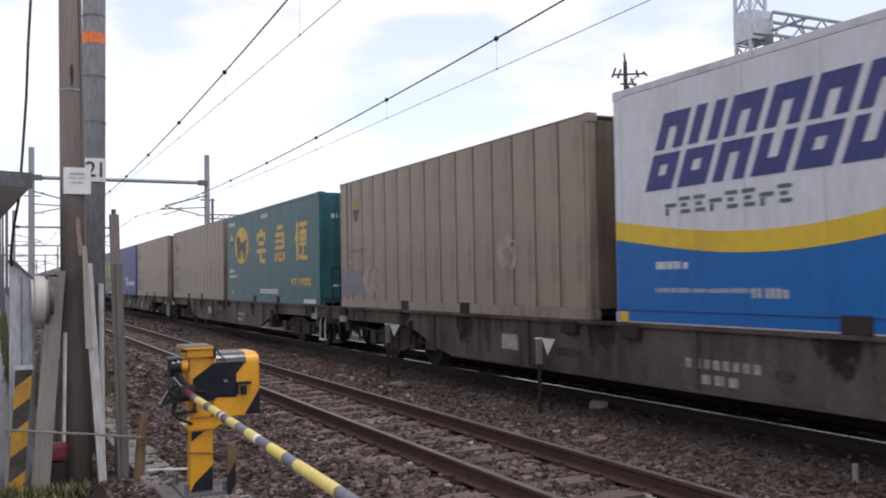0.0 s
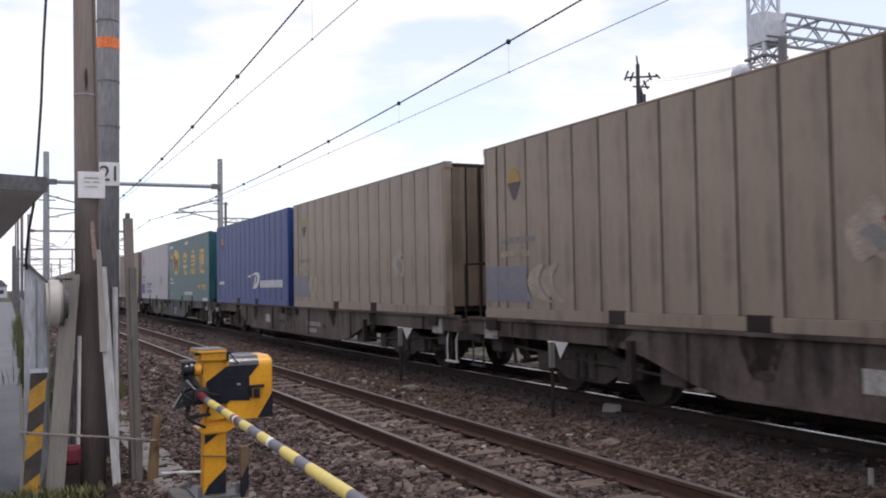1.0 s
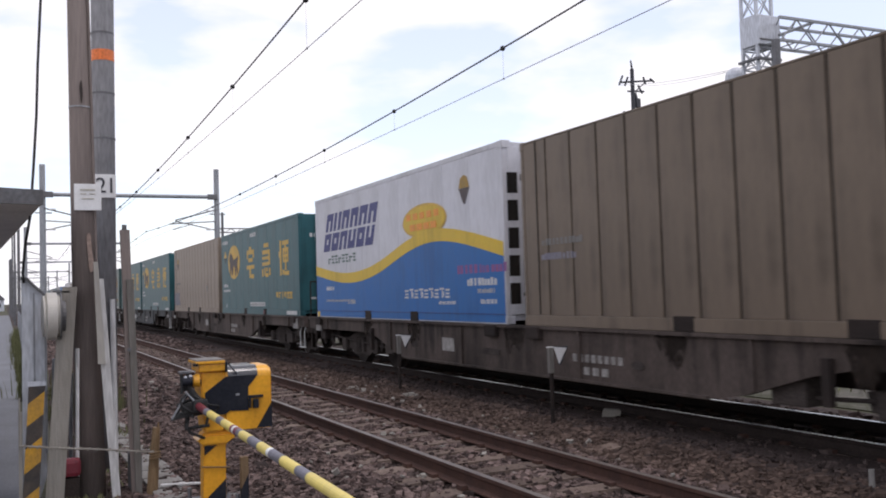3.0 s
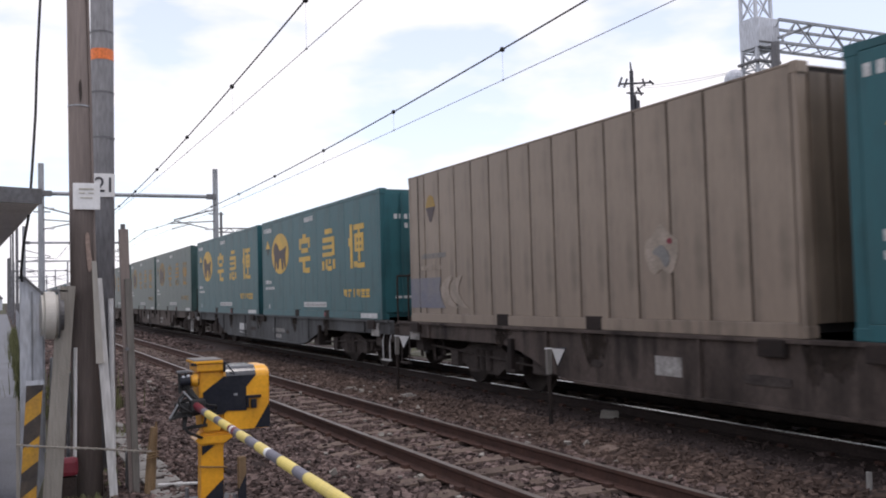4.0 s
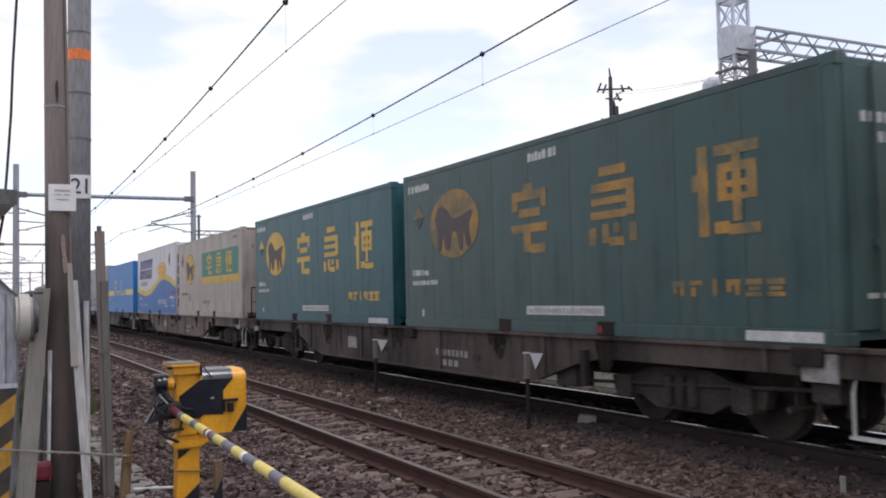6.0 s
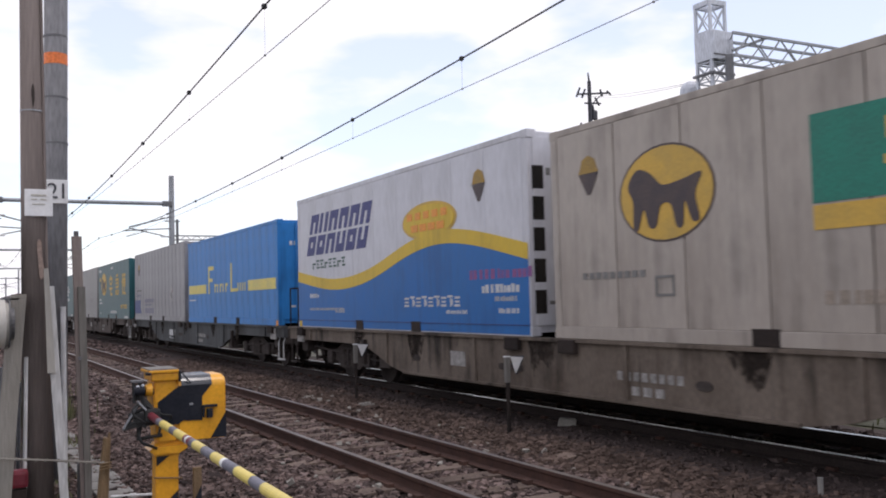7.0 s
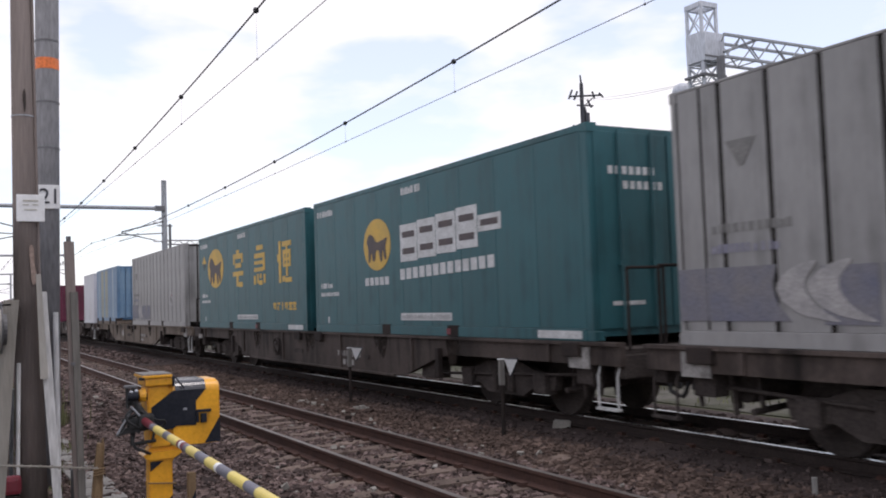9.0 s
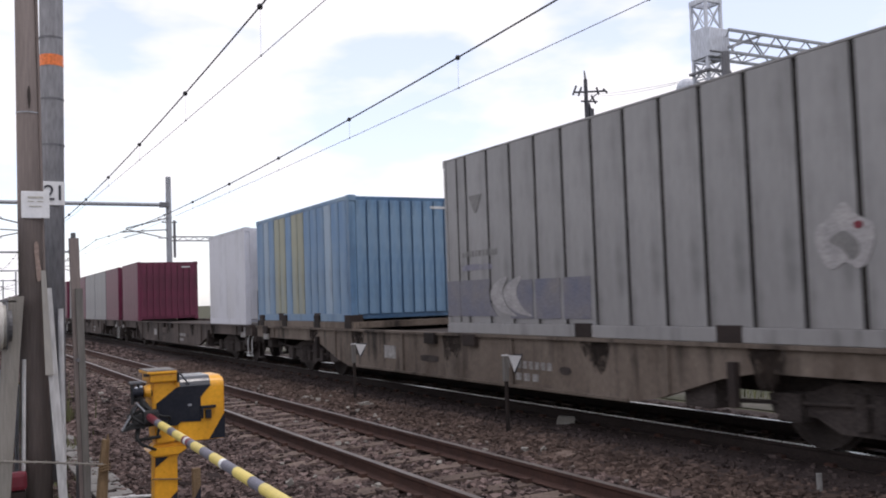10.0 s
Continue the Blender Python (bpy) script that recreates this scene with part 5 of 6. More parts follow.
    part("black_band", prism(B(), [(1.494, 0.265), (1.494, 0.345), (1.60, 0.345)], "y", f + 0.042, f + 0.047), BLACK, col, "black diagonal band")
    part("black_band", prism(B(), [(1.487, -0.15), (1.667, -0.15), (1.669, 0.055), (1.52, -0.08)], "y", f + 0.042, f + 0.047), BLACK, col, "black diagonal band")
    part("tie_wire", rod(B(), (1.47, f + 0.04, 0.175), (1.70, f + 0.04, 0.15), 0.006, seg=6), STAKE, col, "rusty tie wire round the column")
    bm = box(B(), 1.41, 1.78, f - 0.05, k + 0.05, -0.19, -0.155, 0.006)
    part("base_plate", bm, STEEL_DK, root, "dark steel base plate")
    for x in (1.44, 1.75):
        for y in (f - 0.02, k + 0.02):
            part("anchor_bolt", rod(B(), (x, y, -0.16), (x, y, -0.07), 0.018, seg=8), STEEL_DK, root)
    # arm head
    bm = box(B(), 1.315, 1.385, f - 0.02, f + 0.08, 0.82, 0.93, 0.012)
    rod(bm, (1.34, f + 0.05, 0.88), (1.475, f + 0.05, 0.88), 0.035, seg=12)
    rod(bm, (1.345, f - 0.03, 0.93), (1.405, f - 0.03, 0.74), 0.02, seg=8)
    part("arm_head", bm, RUBBER, root, "black arm pivot")
    part("pivot_boss", rod(B(), (1.405, f + 0.02, 0.895), (1.455, f + 0.02, 0.895), 0.045, 0.06, 14), YELLOW, root, "yellow pivot boss")
    part("bracket_plate", box(B(), 1.285, 1.385, f - 0.05, f + 0.02, 0.965, 0.985, 0.005), STEEL_DK, root, "grey bracket plate")
    part("bracket_plate", prism(B(), [(1.225, 0.585), (1.30, 0.645), (1.48, 0.64), (1.47, 0.615), (1.30, 0.60)], "y", f - 0.03, f + 0.06), RUBBER, root, "black bracket plate")
    part("head_bolt", ball(B(), (1.335, f - 0.05, 0.93), 0.016, seg=8), PANEL, root, "bright bolt head")
    part("head_bolt", ball(B(), (1.375, f - 0.05, 0.94), 0.014, seg=8), PANEL, root, "bright bolt head")
    for p, q, r in (((1.355, f - 0.03, 0.965), (1.355, f - 0.03, 0.84), 0.014), ((1.305, f - 0.03, 0.965), (1.31, f - 0.03, 0.80), 0.014), ((1.265, f, 0.70), (1.445, f - 0.02, 0.775), 0.014),
                    ((1.275, f, 0.69), (1.385, f - 0.03, 0.82), 0.008), ((1.255, f - 0.02, 0.62), (1.305, f - 0.02, 0.70), 0.010), ((1.345, f + 0.02, 0.61), (1.345, f + 0.02, 0.51), 0.011),
                    ((1.52, f - 0.02, 0.61), (1.50, f - 0.02, 0.52), 0.011), ((1.335, f + 0.02, 0.505), (1.53, f - 0.02, 0.525), 0.014), ((1.385, f - 0.02, 0.82), (1.495, f - 0.05, 0.66), 0.026), ((1.445, f - 0.03, 0.70), (1.385, f - 0.03, 0.60), 0.016)):
        part("bracket_rod", rod(B(), p, q, r, seg=8), RUBBER, root, "black bracket rod")
    part("arm_clamp", box(B(), 1.385, 1.505, f - 0.10, f + 0.02, 0.64, 0.75, 0.02), RUBBER, root, "black arm clamp")
    part("counterweight", box(B(), 1.315, 1.395, f - 0.04, f + 0.08, 0.63, 0.72, 0.015), RUBBER, root, "black counterweight")
    part("lamp_socket", rod(B(), (1.305, f - 0.05, 0.90), (1.385, f - 0.05, 0.90), 0.035, seg=14), BLACK, root, "black lamp socket")
    part("stay_rod", rod(B(), (1.225, f - 0.02, 0.60), (1.345, f - 0.04, 0.80), 0.008, seg=6), STEEL, root, "thin steel stay")
    part("stay_rod", rod(B(), (1.33, f - 0.05, 0.82), (1.42, f - 0.09, 0.71), 0.008, seg=6), STEEL, root, "thin steel stay")
    at = lambda y: (1.325 + (y - 3.885) * 0.0275, y, 0.690)
    part("arm_tip_joint", rod(B(), (1.435, 7.85, 0.70), at(7.32), 0.031, 0.030, 14), RED, root, "dark red arm socket")
    cuts = [(7.32, 0), (7.15, 1), (6.77, 0), (6.58, 1), (6.26, 2), (6.20, 3), (6.14, 2), (6.06, 0), (5.95, 1), (5.69, 0), (5.42, 1), (5.19, 3), (5.13, 0), (4.87, 1), (4.56, 0), (4.35, 1), (3.70, 0), (3.40, 1), (3.05, 0), (2.7, 1), (2.45, None)]
    mats = {0: (ARM_GREY, "faded black sleeve"), 1: (ARM_YELLOW, "yellow sleeve"), 2: (RED, "red reflective ring"), 3: (WHITE, "white reflective ring")}
    for (ya, m), (yb, _) in zip(cuts, cuts[1:]):
        r = 0.0295 if m == 1 else 0.0285
        part("arm_sleeve", rod(B(), at(ya), at(yb), r, r, 16), mats[m][0], root, mats[m][1], smooth=False)
    for n, pts in enumerate(([(1.365, 7.8, 0.60), (1.355, 7.75, 0.50), (1.445, 7.77, 0.44), (1.525, 7.84, 0.40)], [(1.33, 7.72, 0.80), (1.29, 7.70, 0.74), (1.36, 7.70, 0.66), (1.44, 7.74, 0.62)], [(1.40, 7.72, 0.78), (1.52, 7.70, 0.70), (1.60, 7.73, 0.67), (1.55, 7.76, 0.62)])):
        cu = bpy.data.curves.new("cable", "CURVE")
        cu.dimensions, cu.bevel_depth, cu.bevel_resolution = "3D", 0.012 - 0.002 * n, 2
        sp = cu.splines.new("BEZIER")
        sp.bezier_points.add(len(pts) - 1)
        for p, c in zip(sp.bezier_points, pts):
            p.co, p.handle_left_type, p.handle_right_type = c, "AUTO", "AUTO"
        cu.materials.append(RUBBER)
        cab = new("cable", cu)
        cab.parent = root
    bm = box(B(), 1.27, 1.95, 7.55, 8.4, -0.5, -0.18, 0.02)
    tagged(new("concrete_footing", mesh_of("concrete_footing", bm, CONCRETE)), "grey concrete footing under the barrier machine", "footing")


def striped_post(name, x, y, top, w, mats, label):
    root = thing(name, pose(x, y, 0), label, "post")
    n = len(mats)
    for i, m in enumerate(mats):
        z0, z1 = -0.35 + (top + 0.35) * i / n, -0.35 + (top + 0.35) * (i + 1) / n
        sk = 0.06
        bm = prism(B(), [(-w, z0 - (sk if i else 0)), (w, z0 + (sk if i else 0)), (w, z1 + (sk if i < n - 1 else 0)), (-w, z1 - (sk if i < n - 1 else 0))], "y", -w, w)
        part("band", bm, m, root)
    return root


# ---- poles and clutter beside the path ----
def mast_and_boards():
    root = thing("timber_mast", pose(0, 0, 0), "dark brown tarred round timber pole", "pole")
    part("trunk", rod(B(), (0.722, 9.30, -0.5), (0.61, 9.30, 7.6), 0.138, 0.062, 18), POLE_WOOD, root, smooth=True)
    bm = B()
    rod(bm, (0.669, 9.30, 3.43), (0.669, 9.30, 3.442), 0.107, seg=18)
    part("strap", bm, STEEL, root, "thin steel strap")
    part("conduit", rod(B(), (0.80, 9.24, 1.3), (0.70, 9.25, 7.2), 0.013, seg=8), POLE_WOOD, root, "brown conduit")
    part("scraped_patch", prism(B(), rounded([(0.70, 2.20), (0.735, 2.21), (0.745, 2.06), (0.765, 1.90), (0.725, 1.86), (0.71, 2.02)], 3), "y", 9.168, 9.176), SCRAPED, root, "pale scraped patch")
    part("scraped_patch", prism(B(), rounded([(0.655, 3.62), (0.675, 3.68), (0.685, 3.55), (0.67, 3.46)], 3), "y", 9.188, 9.196), UNDER, root, "dark knot")
    sign = part("notice_plate", box(B(), 0.595, 0.835, 9.165, 9.175, 2.44, 2.69, 0.004), WHITE, root, "white square plate with faded marks")
    bm = B()
    for a, b, c, d in ((0.65, 0.78, 2.625, 2.64), (0.65, 0.70, 2.59, 2.60), (0.73, 0.78, 2.59, 2.60), (0.66, 0.77, 2.545, 2.555)):
        part("faded_mark", box(B(), a, b, 9.161, 9.165, c, d), FADED_INK, sign)

    root = thing("concrete_pole", pose(0, 0, 0), "grey round concrete pole with orange tape and number plate", "pole")
    part("shaft", rod(B(), (0.985, 10.6, -0.5), (1.015, 10.6, 8.5), 0.115, 0.125, 20), POLE_CONC, root, smooth=True)
    part("tape", rod(B(), (1.0, 10.6, 4.22), (1.0, 10.6, 4.34), 0.123, seg=20), ORANGE, root, "orange warning tape")
    for z in (3.35, 3.85, 4.52, 5.1):
        part("strap", rod(B(), (1.0, 10.6, z), (1.0, 10.6, z + 0.02), 0.1235, seg=20), STEEL_DK, root, "steel strap")
    plate = part("number_plate", box(B(), 0.88, 1.105, 10.46, 10.47, 2.70, 2.955, 0.004), WHITE, root, "white plate with a black number")
    for text, x in (("2", 0.95), ("1", 1.055)):
        cu = bpy.data.curves.new("digit", "FONT")
        cu.body, cu.size, cu.extrude, cu.align_x = text, 0.235, 0.002, "CENTER"
        tmp = bpy.data.objects.new("digit", cu)
        me = bpy.data.meshes.new_from_object(tmp)
        bpy.data.objects.remove(tmp)
        me.materials.append(INK)
        dg = new("digit", me)
        dg.matrix_basis = pose(x, 10.456, 2.755, 90, 0, 0)
        dg.parent = plate

    bm = prism(B(), [(0.775, 1.79), (0.835, 1.79), (0.965, -0.35), (0.895, -0.35), (0.80, 1.0)], "y", 9.06, 9.09)
    tagged(new("leaning_cable_cover", mesh_of("leaning_cable_cover", bm, PLASTIC)), "long white plastic cable cover leaning on the timber pole", "cable cover")
    bm = prism(B(), [(0.745, 1.95), (0.785, 1.95), (0.84, 1.0), (0.775, 1.0)], "y", 9.03, 9.058)
    tagged(new("short_cable_cover", mesh_of("short_cable_cover", bm, COVER)), "short weathered cream cover strip fixed on the pole", "cable cover")
    bm = B()
    rod(bm, (1.06, 10.42, -0.4), (1.045, 10.42, 1.6), 0.028, seg=10)
    tagged(new("white_pipe", mesh_of("white_pipe", bm, PLASTIC)), "white plastic pipe running up the concrete pole", "pipe")

    root = thing("old_rail_post", pose(0, 0, 0), "brown-grey post made from an old rail", "post")
    bm = prism(B(), [(0.99, 2.25), (1.075, 2.25), (1.135, -0.4), (1.065, -0.4)], "y", 9.08, 9.14)
    part("web", bm, POLE_WOOD, root)
    part("flange", prism(B(), [(1.035, 1.78), (1.10, 1.78), (1.155, -0.4), (1.10, -0.4)], "y", 9.05, 9.08), RAIL_POST, root, "grey angle strip")
    bm = rod(B(), (1.03, 9.11, 2.25), (1.03, 9.11, 2.30), 0.022, seg=8)
    part("bolt", bm, STEEL_DK, root)
    bm = rod(B(), (1.05, 9.02, 1.12), (1.05, 9.06, 1.12), 0.018, seg=8)
    part("bolt", bm, STEEL_DK, root)

    bm = prism(B(), [(0.475, 1.72), (0.60, 1.72), (0.565, 1.25), (0.455, -0.35), (0.30, -0.35), (0.42, 1.25)], "y", 8.98, 9.02)
    tagged(new("leaning_plank", mesh_of("leaning_plank", bm, PLANK)), "weathered pale plank leaning beside the timber pole", "plank")
    root = thing("round_gong", pose(0.415, 9.0, 1.46), "pale round crossing bell housing on the plank", "bell")
    bm = B()
    rod(bm, (-0.11, 0.0, 0), (0.035, 0.005, 0), 0.215, 0.215, 48)
    bmesh.ops.bevel(bm, geom=[e for e in bm.edges if abs(e.verts[0].co.x - e.verts[1].co.x) < 0.01], offset=0.03, segments=3, affect="EDGES")
    part("drum", bm, BELL, root)
    part("rim", rod(B(), (0.036, 0.005, 0), (0.048, 0.005, 0), 0.212, 0.212, 48), STEEL_DK, root, "dark rim band", smooth=False)
    part("cap", box(B(), -0.02, 0.13, -0.02, 0.06, 0.20, 0.235, 0.01), STEEL_DK, root, "dark top bracket")
    bm = B()
    rod(bm, (0.05, 0.005, 0), (0.08, 0.006, 0), 0.14, 0.14, 24)
    part("back", bm, STEEL_DK, root)
    part("bracket", box(B(), 0.02, 0.16, 0.0, 0.05, -0.03, 0.03), STEEL_DK, root)

    root = thing("sheet_metal_box", pose(0, 0, 0), "pale grey sheet metal cable riser with sloped top", "cable riser")
    part("front", prism(B(), [(0.14, 1.81), (0.18, 1.80), (0.34, 1.64), (0.34, 0.0), (0.24, -0.35), (0.14, -0.35)], "y", 9.25, 9.45), PANEL, root)
    part("fold", box(B(), 0.235, 0.25, 9.235, 9.25, 0.2, 1.68), STEEL, root)
    part("fold", box(B(), 0.33, 0.35, 9.235, 9.25, 0.2, 1.6), STEEL, root)
    part("crown", prism(B(), [(0.135, 1.83), (0.185, 1.82), (0.355, 1.65), (0.355, 1.62), (0.18, 1.79), (0.135, 1.80)], "y", 9.22, 9.48), STEEL_DK, root, "dark top edge")
    for i, (x, y, top) in enumerate(((0.40, 9.5, 1.05), (0.47, 9.52, 1.1), (0.55, 9.5, 0.9), (0.585, 9.14, 1.15))):
        bm = rod(B(), (x, y, -0.35), (x + 0.02, y, top), 0.018, seg=8)
        tagged(new("conduit_pipe", mesh_of("conduit_pipe", bm, PLASTIC if i % 2 else STEEL)), "thin upright conduit pipe beside the poles", "pipe", "conduit pipes")
    root = thing("warning_board", pose(0.19, 9.0, 0), "weathered yellow and black striped warning board", "warning board")
    cuts = [-0.35, -0.12, 0.10, 0.32, 0.52, 0.72, 0.84]
    for i in range(6):
        a, b = cuts[i], cuts[i + 1]
        lo = 0.07 if i else 0
        hi = 0.07 if i < 5 else 0
        xa, xb = 0.06 * a, 0.06 * b
        bm = prism(B(), [(-0.055 + xa, a - lo * 0.5), (0.085 + xa, a + lo), (0.085 + xb, b + hi), (-0.055 + xb, b - hi * 0.5)], "y", 0.0, 0.02)
        part("stripe", bm, (WORN_YELLOW, WORN_BLACK)[i % 2], root)
    part("cap", box(B(), -0.01, 0.14, -0.005, 0.025, 0.84, 0.88), PANEL, root, "pale cap")
    bm = B()
    box(bm, -0.09, -0.06, -0.01, 0.015, -0.3, 0.62)
    rod(bm, (-0.08, -0.01, 0.3), (-0.08, -0.01, 0.75), 0.008, seg=6)
    part("edge_strip", bm, PLANK, root, "bent rusty edge strip")

    bm = box(B(), 0.44, 0.615, 8.99, 9.13, 0.0, 0.16, 0.035)
    tagged(new("box_stand", mesh_of("box_stand", box(B(), 0.47, 0.60, 9.0, 9.12, -0.35, -0.012), CLAMP)), "dark rusty stand under the red box", "stand")
    tagged(new("red_box", mesh_of("red_box", bm, RED)), "small faded red box at the foot of the pole", "box")
    bm = B()
    box(bm, 1.06, 1.17, 9.2, 9.4, -0.3, 0.12, 0.01)
    box(bm, 1.08, 1.15, 9.18, 9.2, -0.05, 0.08)
    rod(bm, (1.12, 9.3, 0.12), (1.12, 9.3, 0.42), 0.02, seg=8)
    tagged(new("junction_box", mesh_of("junction_box", bm, STEEL_DK)), "dark grey cable junction box on the ground", "junction box")
    for x, y, top, lean in ((1.215, 8.98, 0.38, 0.06),):
        bm = B()
        rod(bm, (x, y, -0.4), (x + lean * 0.5, y + 0.01, 0.0), 0.054, 0.049, 9)
        rod(bm, (x + lean * 0.5, y + 0.01, 0.0), (x + lean, y, top), 0.049, 0.036, 7)
        rod(bm, (x + lean + 0.012, y, top - 0.05), (x + lean + 0.02, y, top + 0.05), 0.02, 0.006, 6)
        for zz in (0.10, 0.125, 0.15):
            rod(bm, (x + lean * 0.6 - 0.055, y - 0.05, zz), (x + lean * 0.6 + 0.055, y - 0.05, zz + 0.012), 0.006, seg=6)
        tagged(new("timber_stake", mesh_of("timber_stake", bm, STAKE)), "short rotten yellow-brown timber stake", "stake")
    striped_post("striped_stake", 1.80, 7.72, 0.24, 0.03, [STAKE, BLACK, STAKE], "short worn yellow and black stake by the barrier")
    # wire strung between the stakes
    bm = B()
    pts = [(0.10, 8.96, 0.33), (0.30, 8.94, 0.30), (0.55, 8.93, 0.265), (0.80, 8.93, 0.23), (1.05, 8.94, 0.19), (1.27, 8.95, 0.155)]
    for a, b in zip(pts, pts[1:]):
        rod(bm, a, b, 0.009, seg=6)
        for u in (0.2, 0.5, 0.8):
            c = Vector(a).lerp(Vector(b), u)
            rod(bm, c - Vector((0.012, 0, 0.016)), c + Vector((0.012, 0, 0.016)), 0.007, seg=5)
    tagged(new("twisted_wire", mesh_of("twisted_wire", bm, PLANK)), "pale twisted wire strung between the posts", "wire")
    cu = bpy.data.curves.new("drop_cable", "CURVE")
    cu.dimensions, cu.bevel_depth, cu.bevel_resolution = "3D", 0.012, 2
    sp = cu.splines.new("POLY")
    pts = [(0.40, 9.0, 6.6), (0.345, 9.0, 4.9), (0.32, 9.0, 4.34), (0.29, 9.0, 3.75), (0.275, 9.0, 3.29), (0.245, 9.0, 2.8), (0.215, 9.0, 2.37), (0.17, 9.02, 2.1), (0.15, 9.1, 1.85), (0.16, 9.24, 1.78)]
    sp.points.add(len(pts) - 1)
    for p, c in zip(sp.points, pts):
        p.co = (*c, 1)
    cu.materials.append(WIRE)
    tagged(new("drop_cable", cu), "black cable hanging down to the cable riser", "cable")
    bm = B()
    rod(bm, (1.31, 9.0, -0.165), (1.66, 8.88, -0.165), 0.014, seg=10)
    rod(bm, (1.47, 8.945, -0.165), (1.52, 8.928, -0.165), 0.022, seg=10)
    tagged(new("ground_conduit", mesh_of("ground_conduit", bm, PLASTIC)), "thin white plastic conduit lying on the ballast", "conduit")
    # concrete trough lids along the bed
    lid = mesh_of("trough_lid", box(B(), -0.17, 0.17, -0.235, 0.235, -0.06, 0.0, 0.012), CONCRETE)
    root = thing("cable_trough", pose(1.38, 0, -0.19), "row of grey concrete cable trough lids beside the ballast", "cable trough", kind="structure")
    for i in range(26):
        piece("trough_lid", lid, root, pose(random.uniform(-0.02, 0.02), 8.75 + i * 0.5, random.uniform(-0.01, 0.015), random.uniform(-2, 2), random.uniform(-2, 2), random.uniform(-3, 3)))


def shed():
    root = thing("shed", pose(0, 0, 0), "low shed with a grey-brown overhanging roof beside the path", "shed")
    part("roof", prism(B(), [(0.275, 7.9), (-0.03, 14.2), (-0.35, 20.0), (-3.6, 20.0), (-3.6, 7.3), (-0.1, 7.75)], "z", 2.37, 2.45), ROOF, root, "grey-brown sheet roof")
    part("fascia", prism(B(), [(0.285, 7.88), (0.275, 7.9), (-0.11, 7.75), (-3.6, 7.3), (-3.6, 7.26), (-0.1, 7.72)], "z", 2.36, 2.48), STEEL_DK, root)
    part("wall", box(B(), -3.3, -0.75, 8.6, 19.2, -0.4, 2.37), PANEL, root, "pale sheet metal wall")


def side_fence():
    root = thing("path_fence", pose(0, 0, 0), "row of thin grey fence posts with wires between path and railway", "fence")
    for i in range(14):
        y = 16 + i * 3.2
        x = 0.36 + 0.008 * (y - 16)
        part("post", box(B(), x - 0.035, x + 0.035, y - 0.035, y + 0.035, -0.4, 1.15), STEEL, root)
    for z in (0.2, 0.6, 1.0):
        part("rail_wire", rod(B(), (0.36, 16, z), (0.69, 57.6, z), 0.012, seg=6), STEEL, root)
    for i in range(6):
        y = 62 + i * 24
        bm = rod(B(), (0.8, y, -0.4), (0.8, y, 7.5 + (i % 3)), 0.10, 0.08, 10)
        tagged(new("street_pole", mesh_of("street_pole", bm, STEEL_DK)), "dark slim pole far along the path", "pole", "poles along the path")


def far_houses():
    """Low houses where the path meets the horizon."""
    for x, y, w, h, wall in ((-6.5, 190, 7.0, 3.6, PLASTIC), (-2.6, 260, 5.0, 4.2, PANEL), (-14.0, 230, 8.0, 5.0, CONCRETE)):
        root = thing("house", pose(x, y, 0), "low pale house with a dark pitched roof far along the path", "house", "far houses")
        part("wall", box(B(), -w / 2, w / 2, -3, 3, -0.4, h * 0.62), wall, root)
        part("roof", prism(B(), [(-w / 2 - 0.3, h * 0.62 + 0.004), (w / 2 + 0.3, h * 0.62 + 0.004), (w / 2 - 1.2, h), (-w / 2 + 1.2, h)], "y", -3.3, 3.3), STEEL_DK, root, "dark pitched roof")
        for dx in (-w / 4, w / 4):
            part("window", box(B(), dx - 0.5, dx + 0.5, -3.03, -2.98, 0.7, 1.7), INK, root, "dark window")


# ---- small things between the tracks ----
def marker_post(x, y):
    root = thing("marker_post", pose(x, y, 0), "grey post with a white triangular marker plate between the tracks", "marker post", "marker posts")
    part("post", rod(B(), (0, 0, -0.35), (0, 0, 0.78), 0.028, 0.028, 10), CLAMP, root)
    part("holder", box(B(), -0.04, 0.03, -0.03, 0.03, 0.46, 0.79, 0.008), RAIL_POST, root, "grey bracket")
    part("cap", box(B(), -0.045, 0.035, -0.034, 0.034, 0.79, 0.805, 0.003), WHITE, root, "white cap")
    part("plate", prism(B(), [(0.02, 0.80), (0.22, 0.78), (0.10, 0.58)], "y", -0.05, -0.035), WHITE, root, "white triangular plate")
    part("edge", prism(B(), [(0.02, 0.80), (0.22, 0.78), (0.10, 0.58), (0.13, 0.56), (0.25, 0.80)], "y", -0.033, -0.015), INK, root, "dark plate edge")


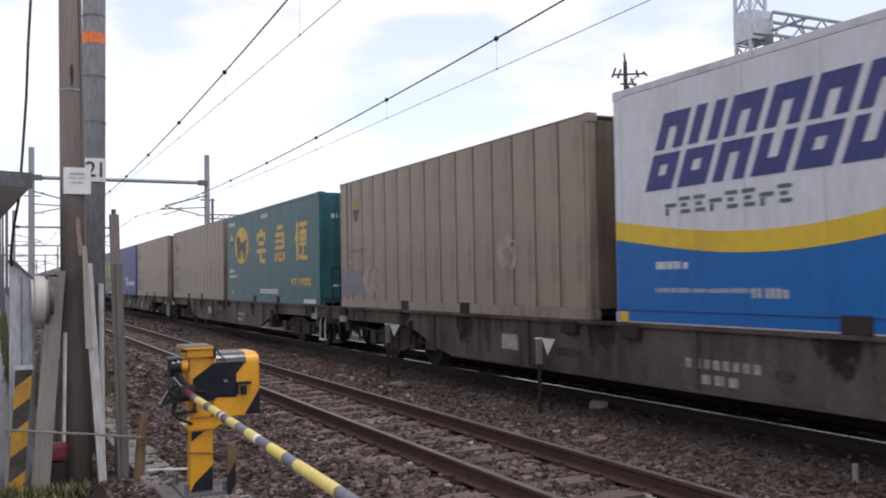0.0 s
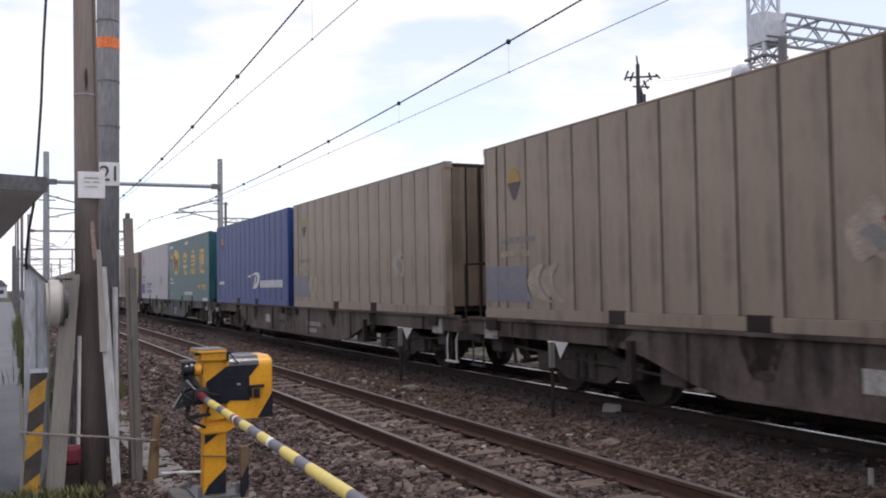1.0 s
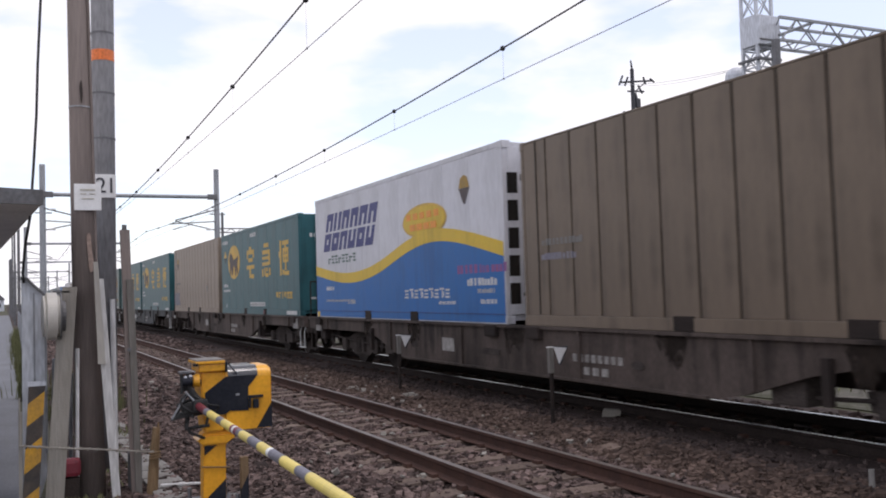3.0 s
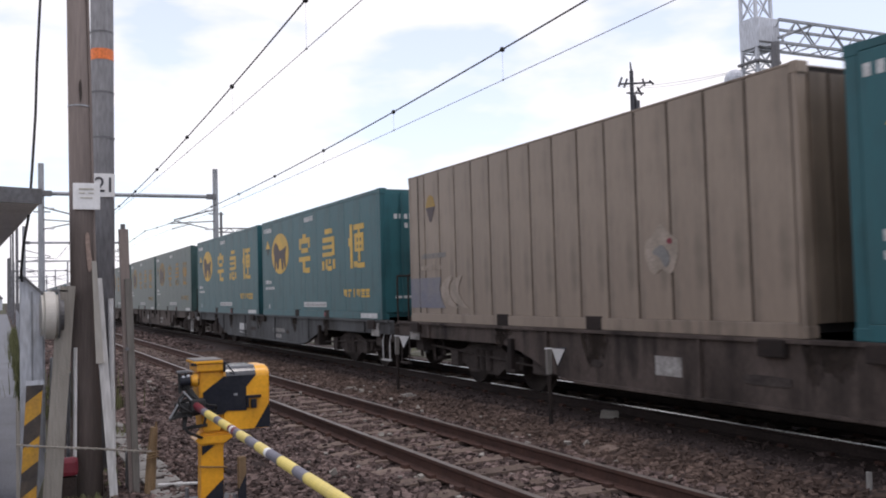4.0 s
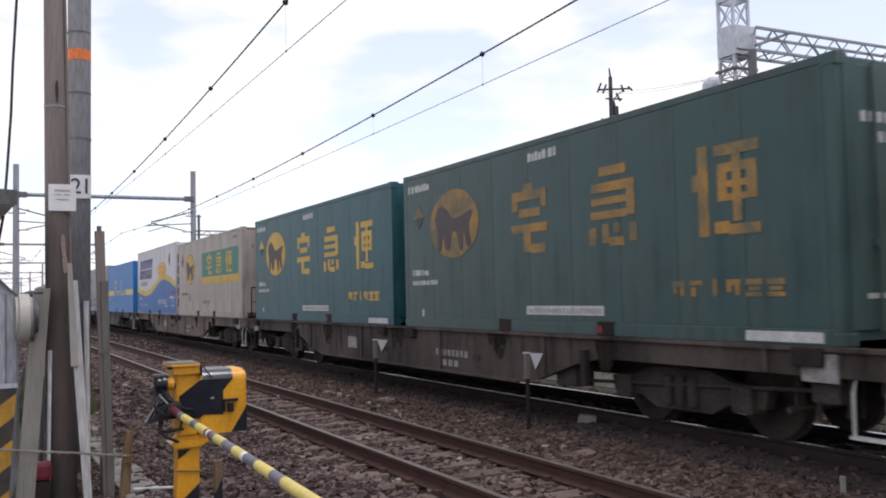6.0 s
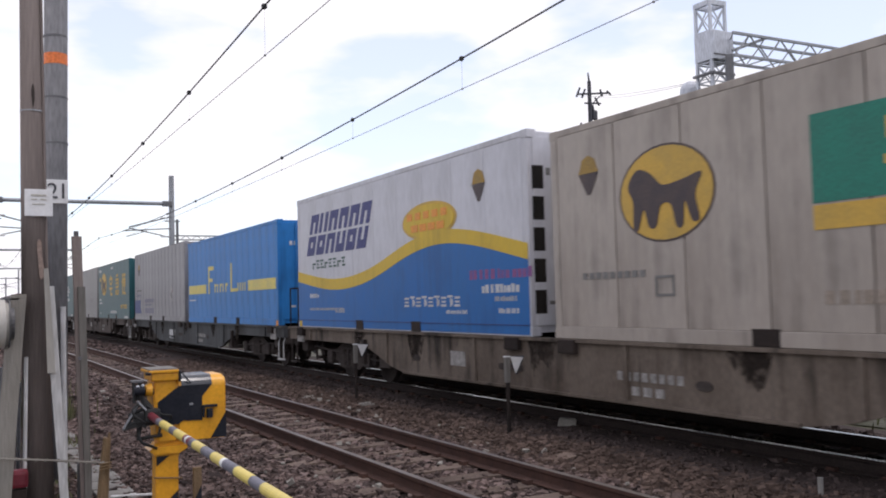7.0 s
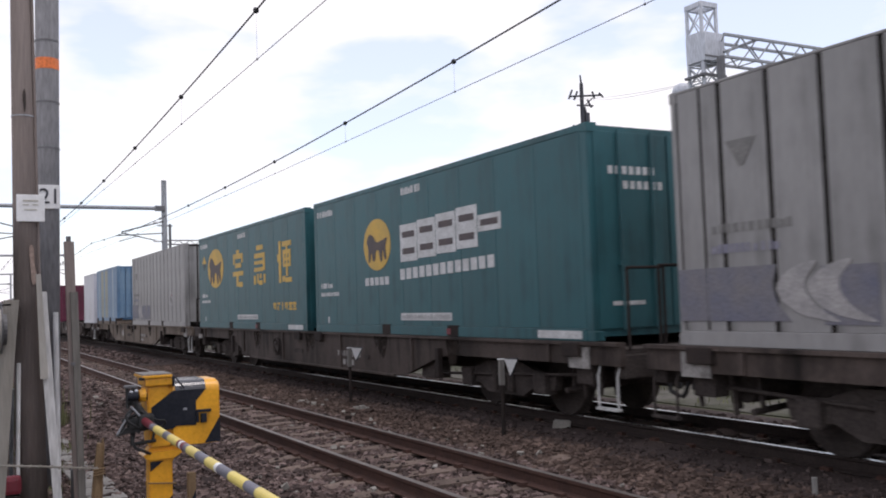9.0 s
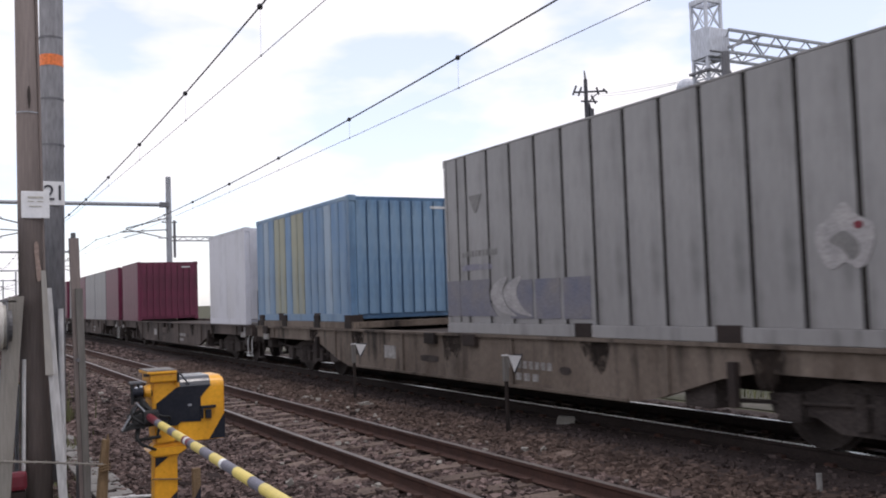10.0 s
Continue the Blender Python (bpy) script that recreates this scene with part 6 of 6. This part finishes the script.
def small_things():
    marker_post(6.42, 10.2)
    marker_post(6.42, 15.3)
    bm = prism(B(), [(-0.13, -0.2), (0.11, -0.2), (0.13, -0.09), (-0.10, -0.07)], "y", -0.08, 0.08)
    bmesh.ops.bevel(bm, geom=bm.edges[:], offset=0.015, segments=2, affect="EDGES")
    ob = tagged(new("white_stone", mesh_of("white_stone", bm, PALE_STONE)), "pale block on the ballast", "stone")
    ob.matrix_basis = pose(7.2, 10.0, 0.03, 0, 0, -35)
    bm = B()
    for i, (x, y, r) in enumerate(((0, 0, 0.05), (0.06, -0.09, 0.045), (0.11, -0.18, 0.03))):
        box(bm, x - r, x + r, y - r, y + r, -0.19, -0.15 + 0.02 * (i % 2))
    ob = tagged(new("crumpled_paper", mesh_of("crumpled_paper", bm, PALE_STONE)), "crumpled pale scrap of paper on the ballast", "litter")
    ob.matrix_basis = pose(6.1, 14.3, 0.01)
    bm = box(B(), -0.25, 0.25, -0.12, 0.12, -0.215, -0.175, 0.01)
    ob = tagged(new("flat_slab", mesh_of("flat_slab", bm, SLEEPER)), "flat dirty concrete slab lying on the ballast", "slab")
    ob.matrix_basis = pose(5.9, 8.3, 0, 0, 0, 25)
    bm = B()
    rod(bm, (6.55, 5.45, -0.35), (6.55, 5.45, -0.03), 0.025, seg=8)
    tagged(new("survey_peg", mesh_of("survey_peg", bm, CONCRETE)), "short pale peg beside the far track", "peg")


def weeds():
    rng = random.Random(5)
    bm = B()

    def tuft(cx, cy, n, h, spread):
        for _ in range(n):
            x, y = cx + rng.gauss(0, spread), cy + rng.gauss(0, spread)
            a, lean, hh = rng.uniform(0, 6.28), rng.uniform(0.02, 0.12), h * rng.uniform(0.4, 1.1)
            w = rng.uniform(0.006, 0.014)
            dx, dy = math.cos(a), math.sin(a)
            p = [(x - dy * w, y + dx * w, -0.28), (x + dy * w, y - dx * w, -0.28),
                 (x + dx * lean * 0.5 + dy * w * 0.8, y + dy * lean * 0.5 - dx * w * 0.8, -0.28 + hh * 0.6), (x + dx * lean * 0.5 - dy * w * 0.8, y + dy * lean * 0.5 + dx * w * 0.8, -0.28 + hh * 0.6),
                 (x + dx * lean, y + dy * lean, -0.28 + hh)]
            v = [bm.verts.new(q) for q in p]
            bm.faces.new(v[:4])
            bm.faces.new((v[3], v[2], v[4]))

    for cx, cy, n, h, s in ((0.3, 8.75, 260, 0.14, 0.16), (0.6, 8.8, 200, 0.12, 0.14), (0.05, 8.9, 120, 0.12, 0.08), (0.95, 9.6, 60, 0.10, 0.10), (1.15, 10.4, 60, 0.12, 0.14), (1.25, 11.6, 90, 0.16, 0.2),
                           (1.2, 13.0, 160, 0.2, 0.25), (0.55, 16.0, 200, 0.25, 0.1), (0.6, 19.0, 200, 0.25, 0.12), (1.2, 16, 300, 0.5, 0.3), (1.2, 20, 300, 0.5, 0.4)):
        tuft(cx, cy, n, h, s)
    for i in range(14):
        tuft(0.44 + 0.01 * i, 19.5 + 2.2 * i, 330, 0.5 + 0.02 * i, 0.09 + 0.004 * i)
    for i in range(40):
        tuft(11.0 + rng.uniform(0, 2.5), rng.uniform(2, 45), 25, 0.18, 0.35)
    tagged(new("weeds", mesh_of("weeds", bm, GRASS)), "tufts of green and dry weeds beside the track", "weeds", kind="stuff")


ground()
railway_track(TRACK_A, "near railway track with rusty rails on ballast", RAIL_SIDE)
railway_track(TRACK_B, "far railway track under the train, rails darkened with soot and shade", RAIL_SOOT_SHADE)
train()
overhead()
lattice_tower()
utility_pole()
barrier()
mast_and_boards()
shed()
side_fence()
far_houses()
small_things()
weeds()
loose_stones("ballast_stones", 0.9, 5.5, 4.0, 15.0, 34000, 0.024, 11, "loose dark broken ballast stones round the near track")
loose_stones("ballast_stones", 1.0, 5.5, 15.0, 32.0, 12000, 0.034, 12, "loose dark broken ballast stones farther along the track")
loose_stones("ballast_stones", 5.4, 6.8, 4.0, 30.0, 15000, 0.025, 15, "dusty warm brown stones between the two tracks", mat=DUST_STONE)
# stones beside and under the train carry its shade in their colour
loose_stones("ballast_stones", 6.65, 7.3, 4.0, 30.0, 5500, 0.018, 16, "fine sooty stones along the far track, with the train's shade in their colour", lift=0.03, mat=STONE_SOOT_SHADE)
loose_stones("ballast_stones", 7.2, 10.0, 3.0, 24.0, 6000, 0.036, 13, "loose sooty ballast stones under the train, shade in their colour", mat=STONE_SOOT_SHADE)
loose_stones("pale_chips", 2.6, 6.2, 4.5, 20.0, 170, 0.028, 17, "scattered pale stone chips on the ballast", lift=0.02, mat=PALE_STONE)
loose_stones("ballast_stones", 1.2, 6.8, 32.0, 60.0, 5000, 0.05, 14, "loose ballast stones in the distance")


# distance of the train's first wagon along the track, as seconds and metres beyond an even 26.3 m/s
EASE = [(0, 18.75), (0.5, 18.68), (1, 18.58), (1.5, 18.52), (2, 18.45), (2.5, 18.40), (3, 18.47), (3.5, 18.62), (4, 18.66), (4.5, 18.48), (5, 18.36), (5.5, 18.62),
        (6, 19.1), (6.5, 19.6), (7, 19.85), (7.5, 19.72), (8, 19.74), (8.5, 19.68), (9, 19.54), (9.5, 19.46), (10, 19.5)]


def motions():
    for ob, back, z in TRAIN:
        walk(ob, [(t, pose(TRACK_B, e - 26.3 * t + back, z)) for t, e in EASE])


motions()
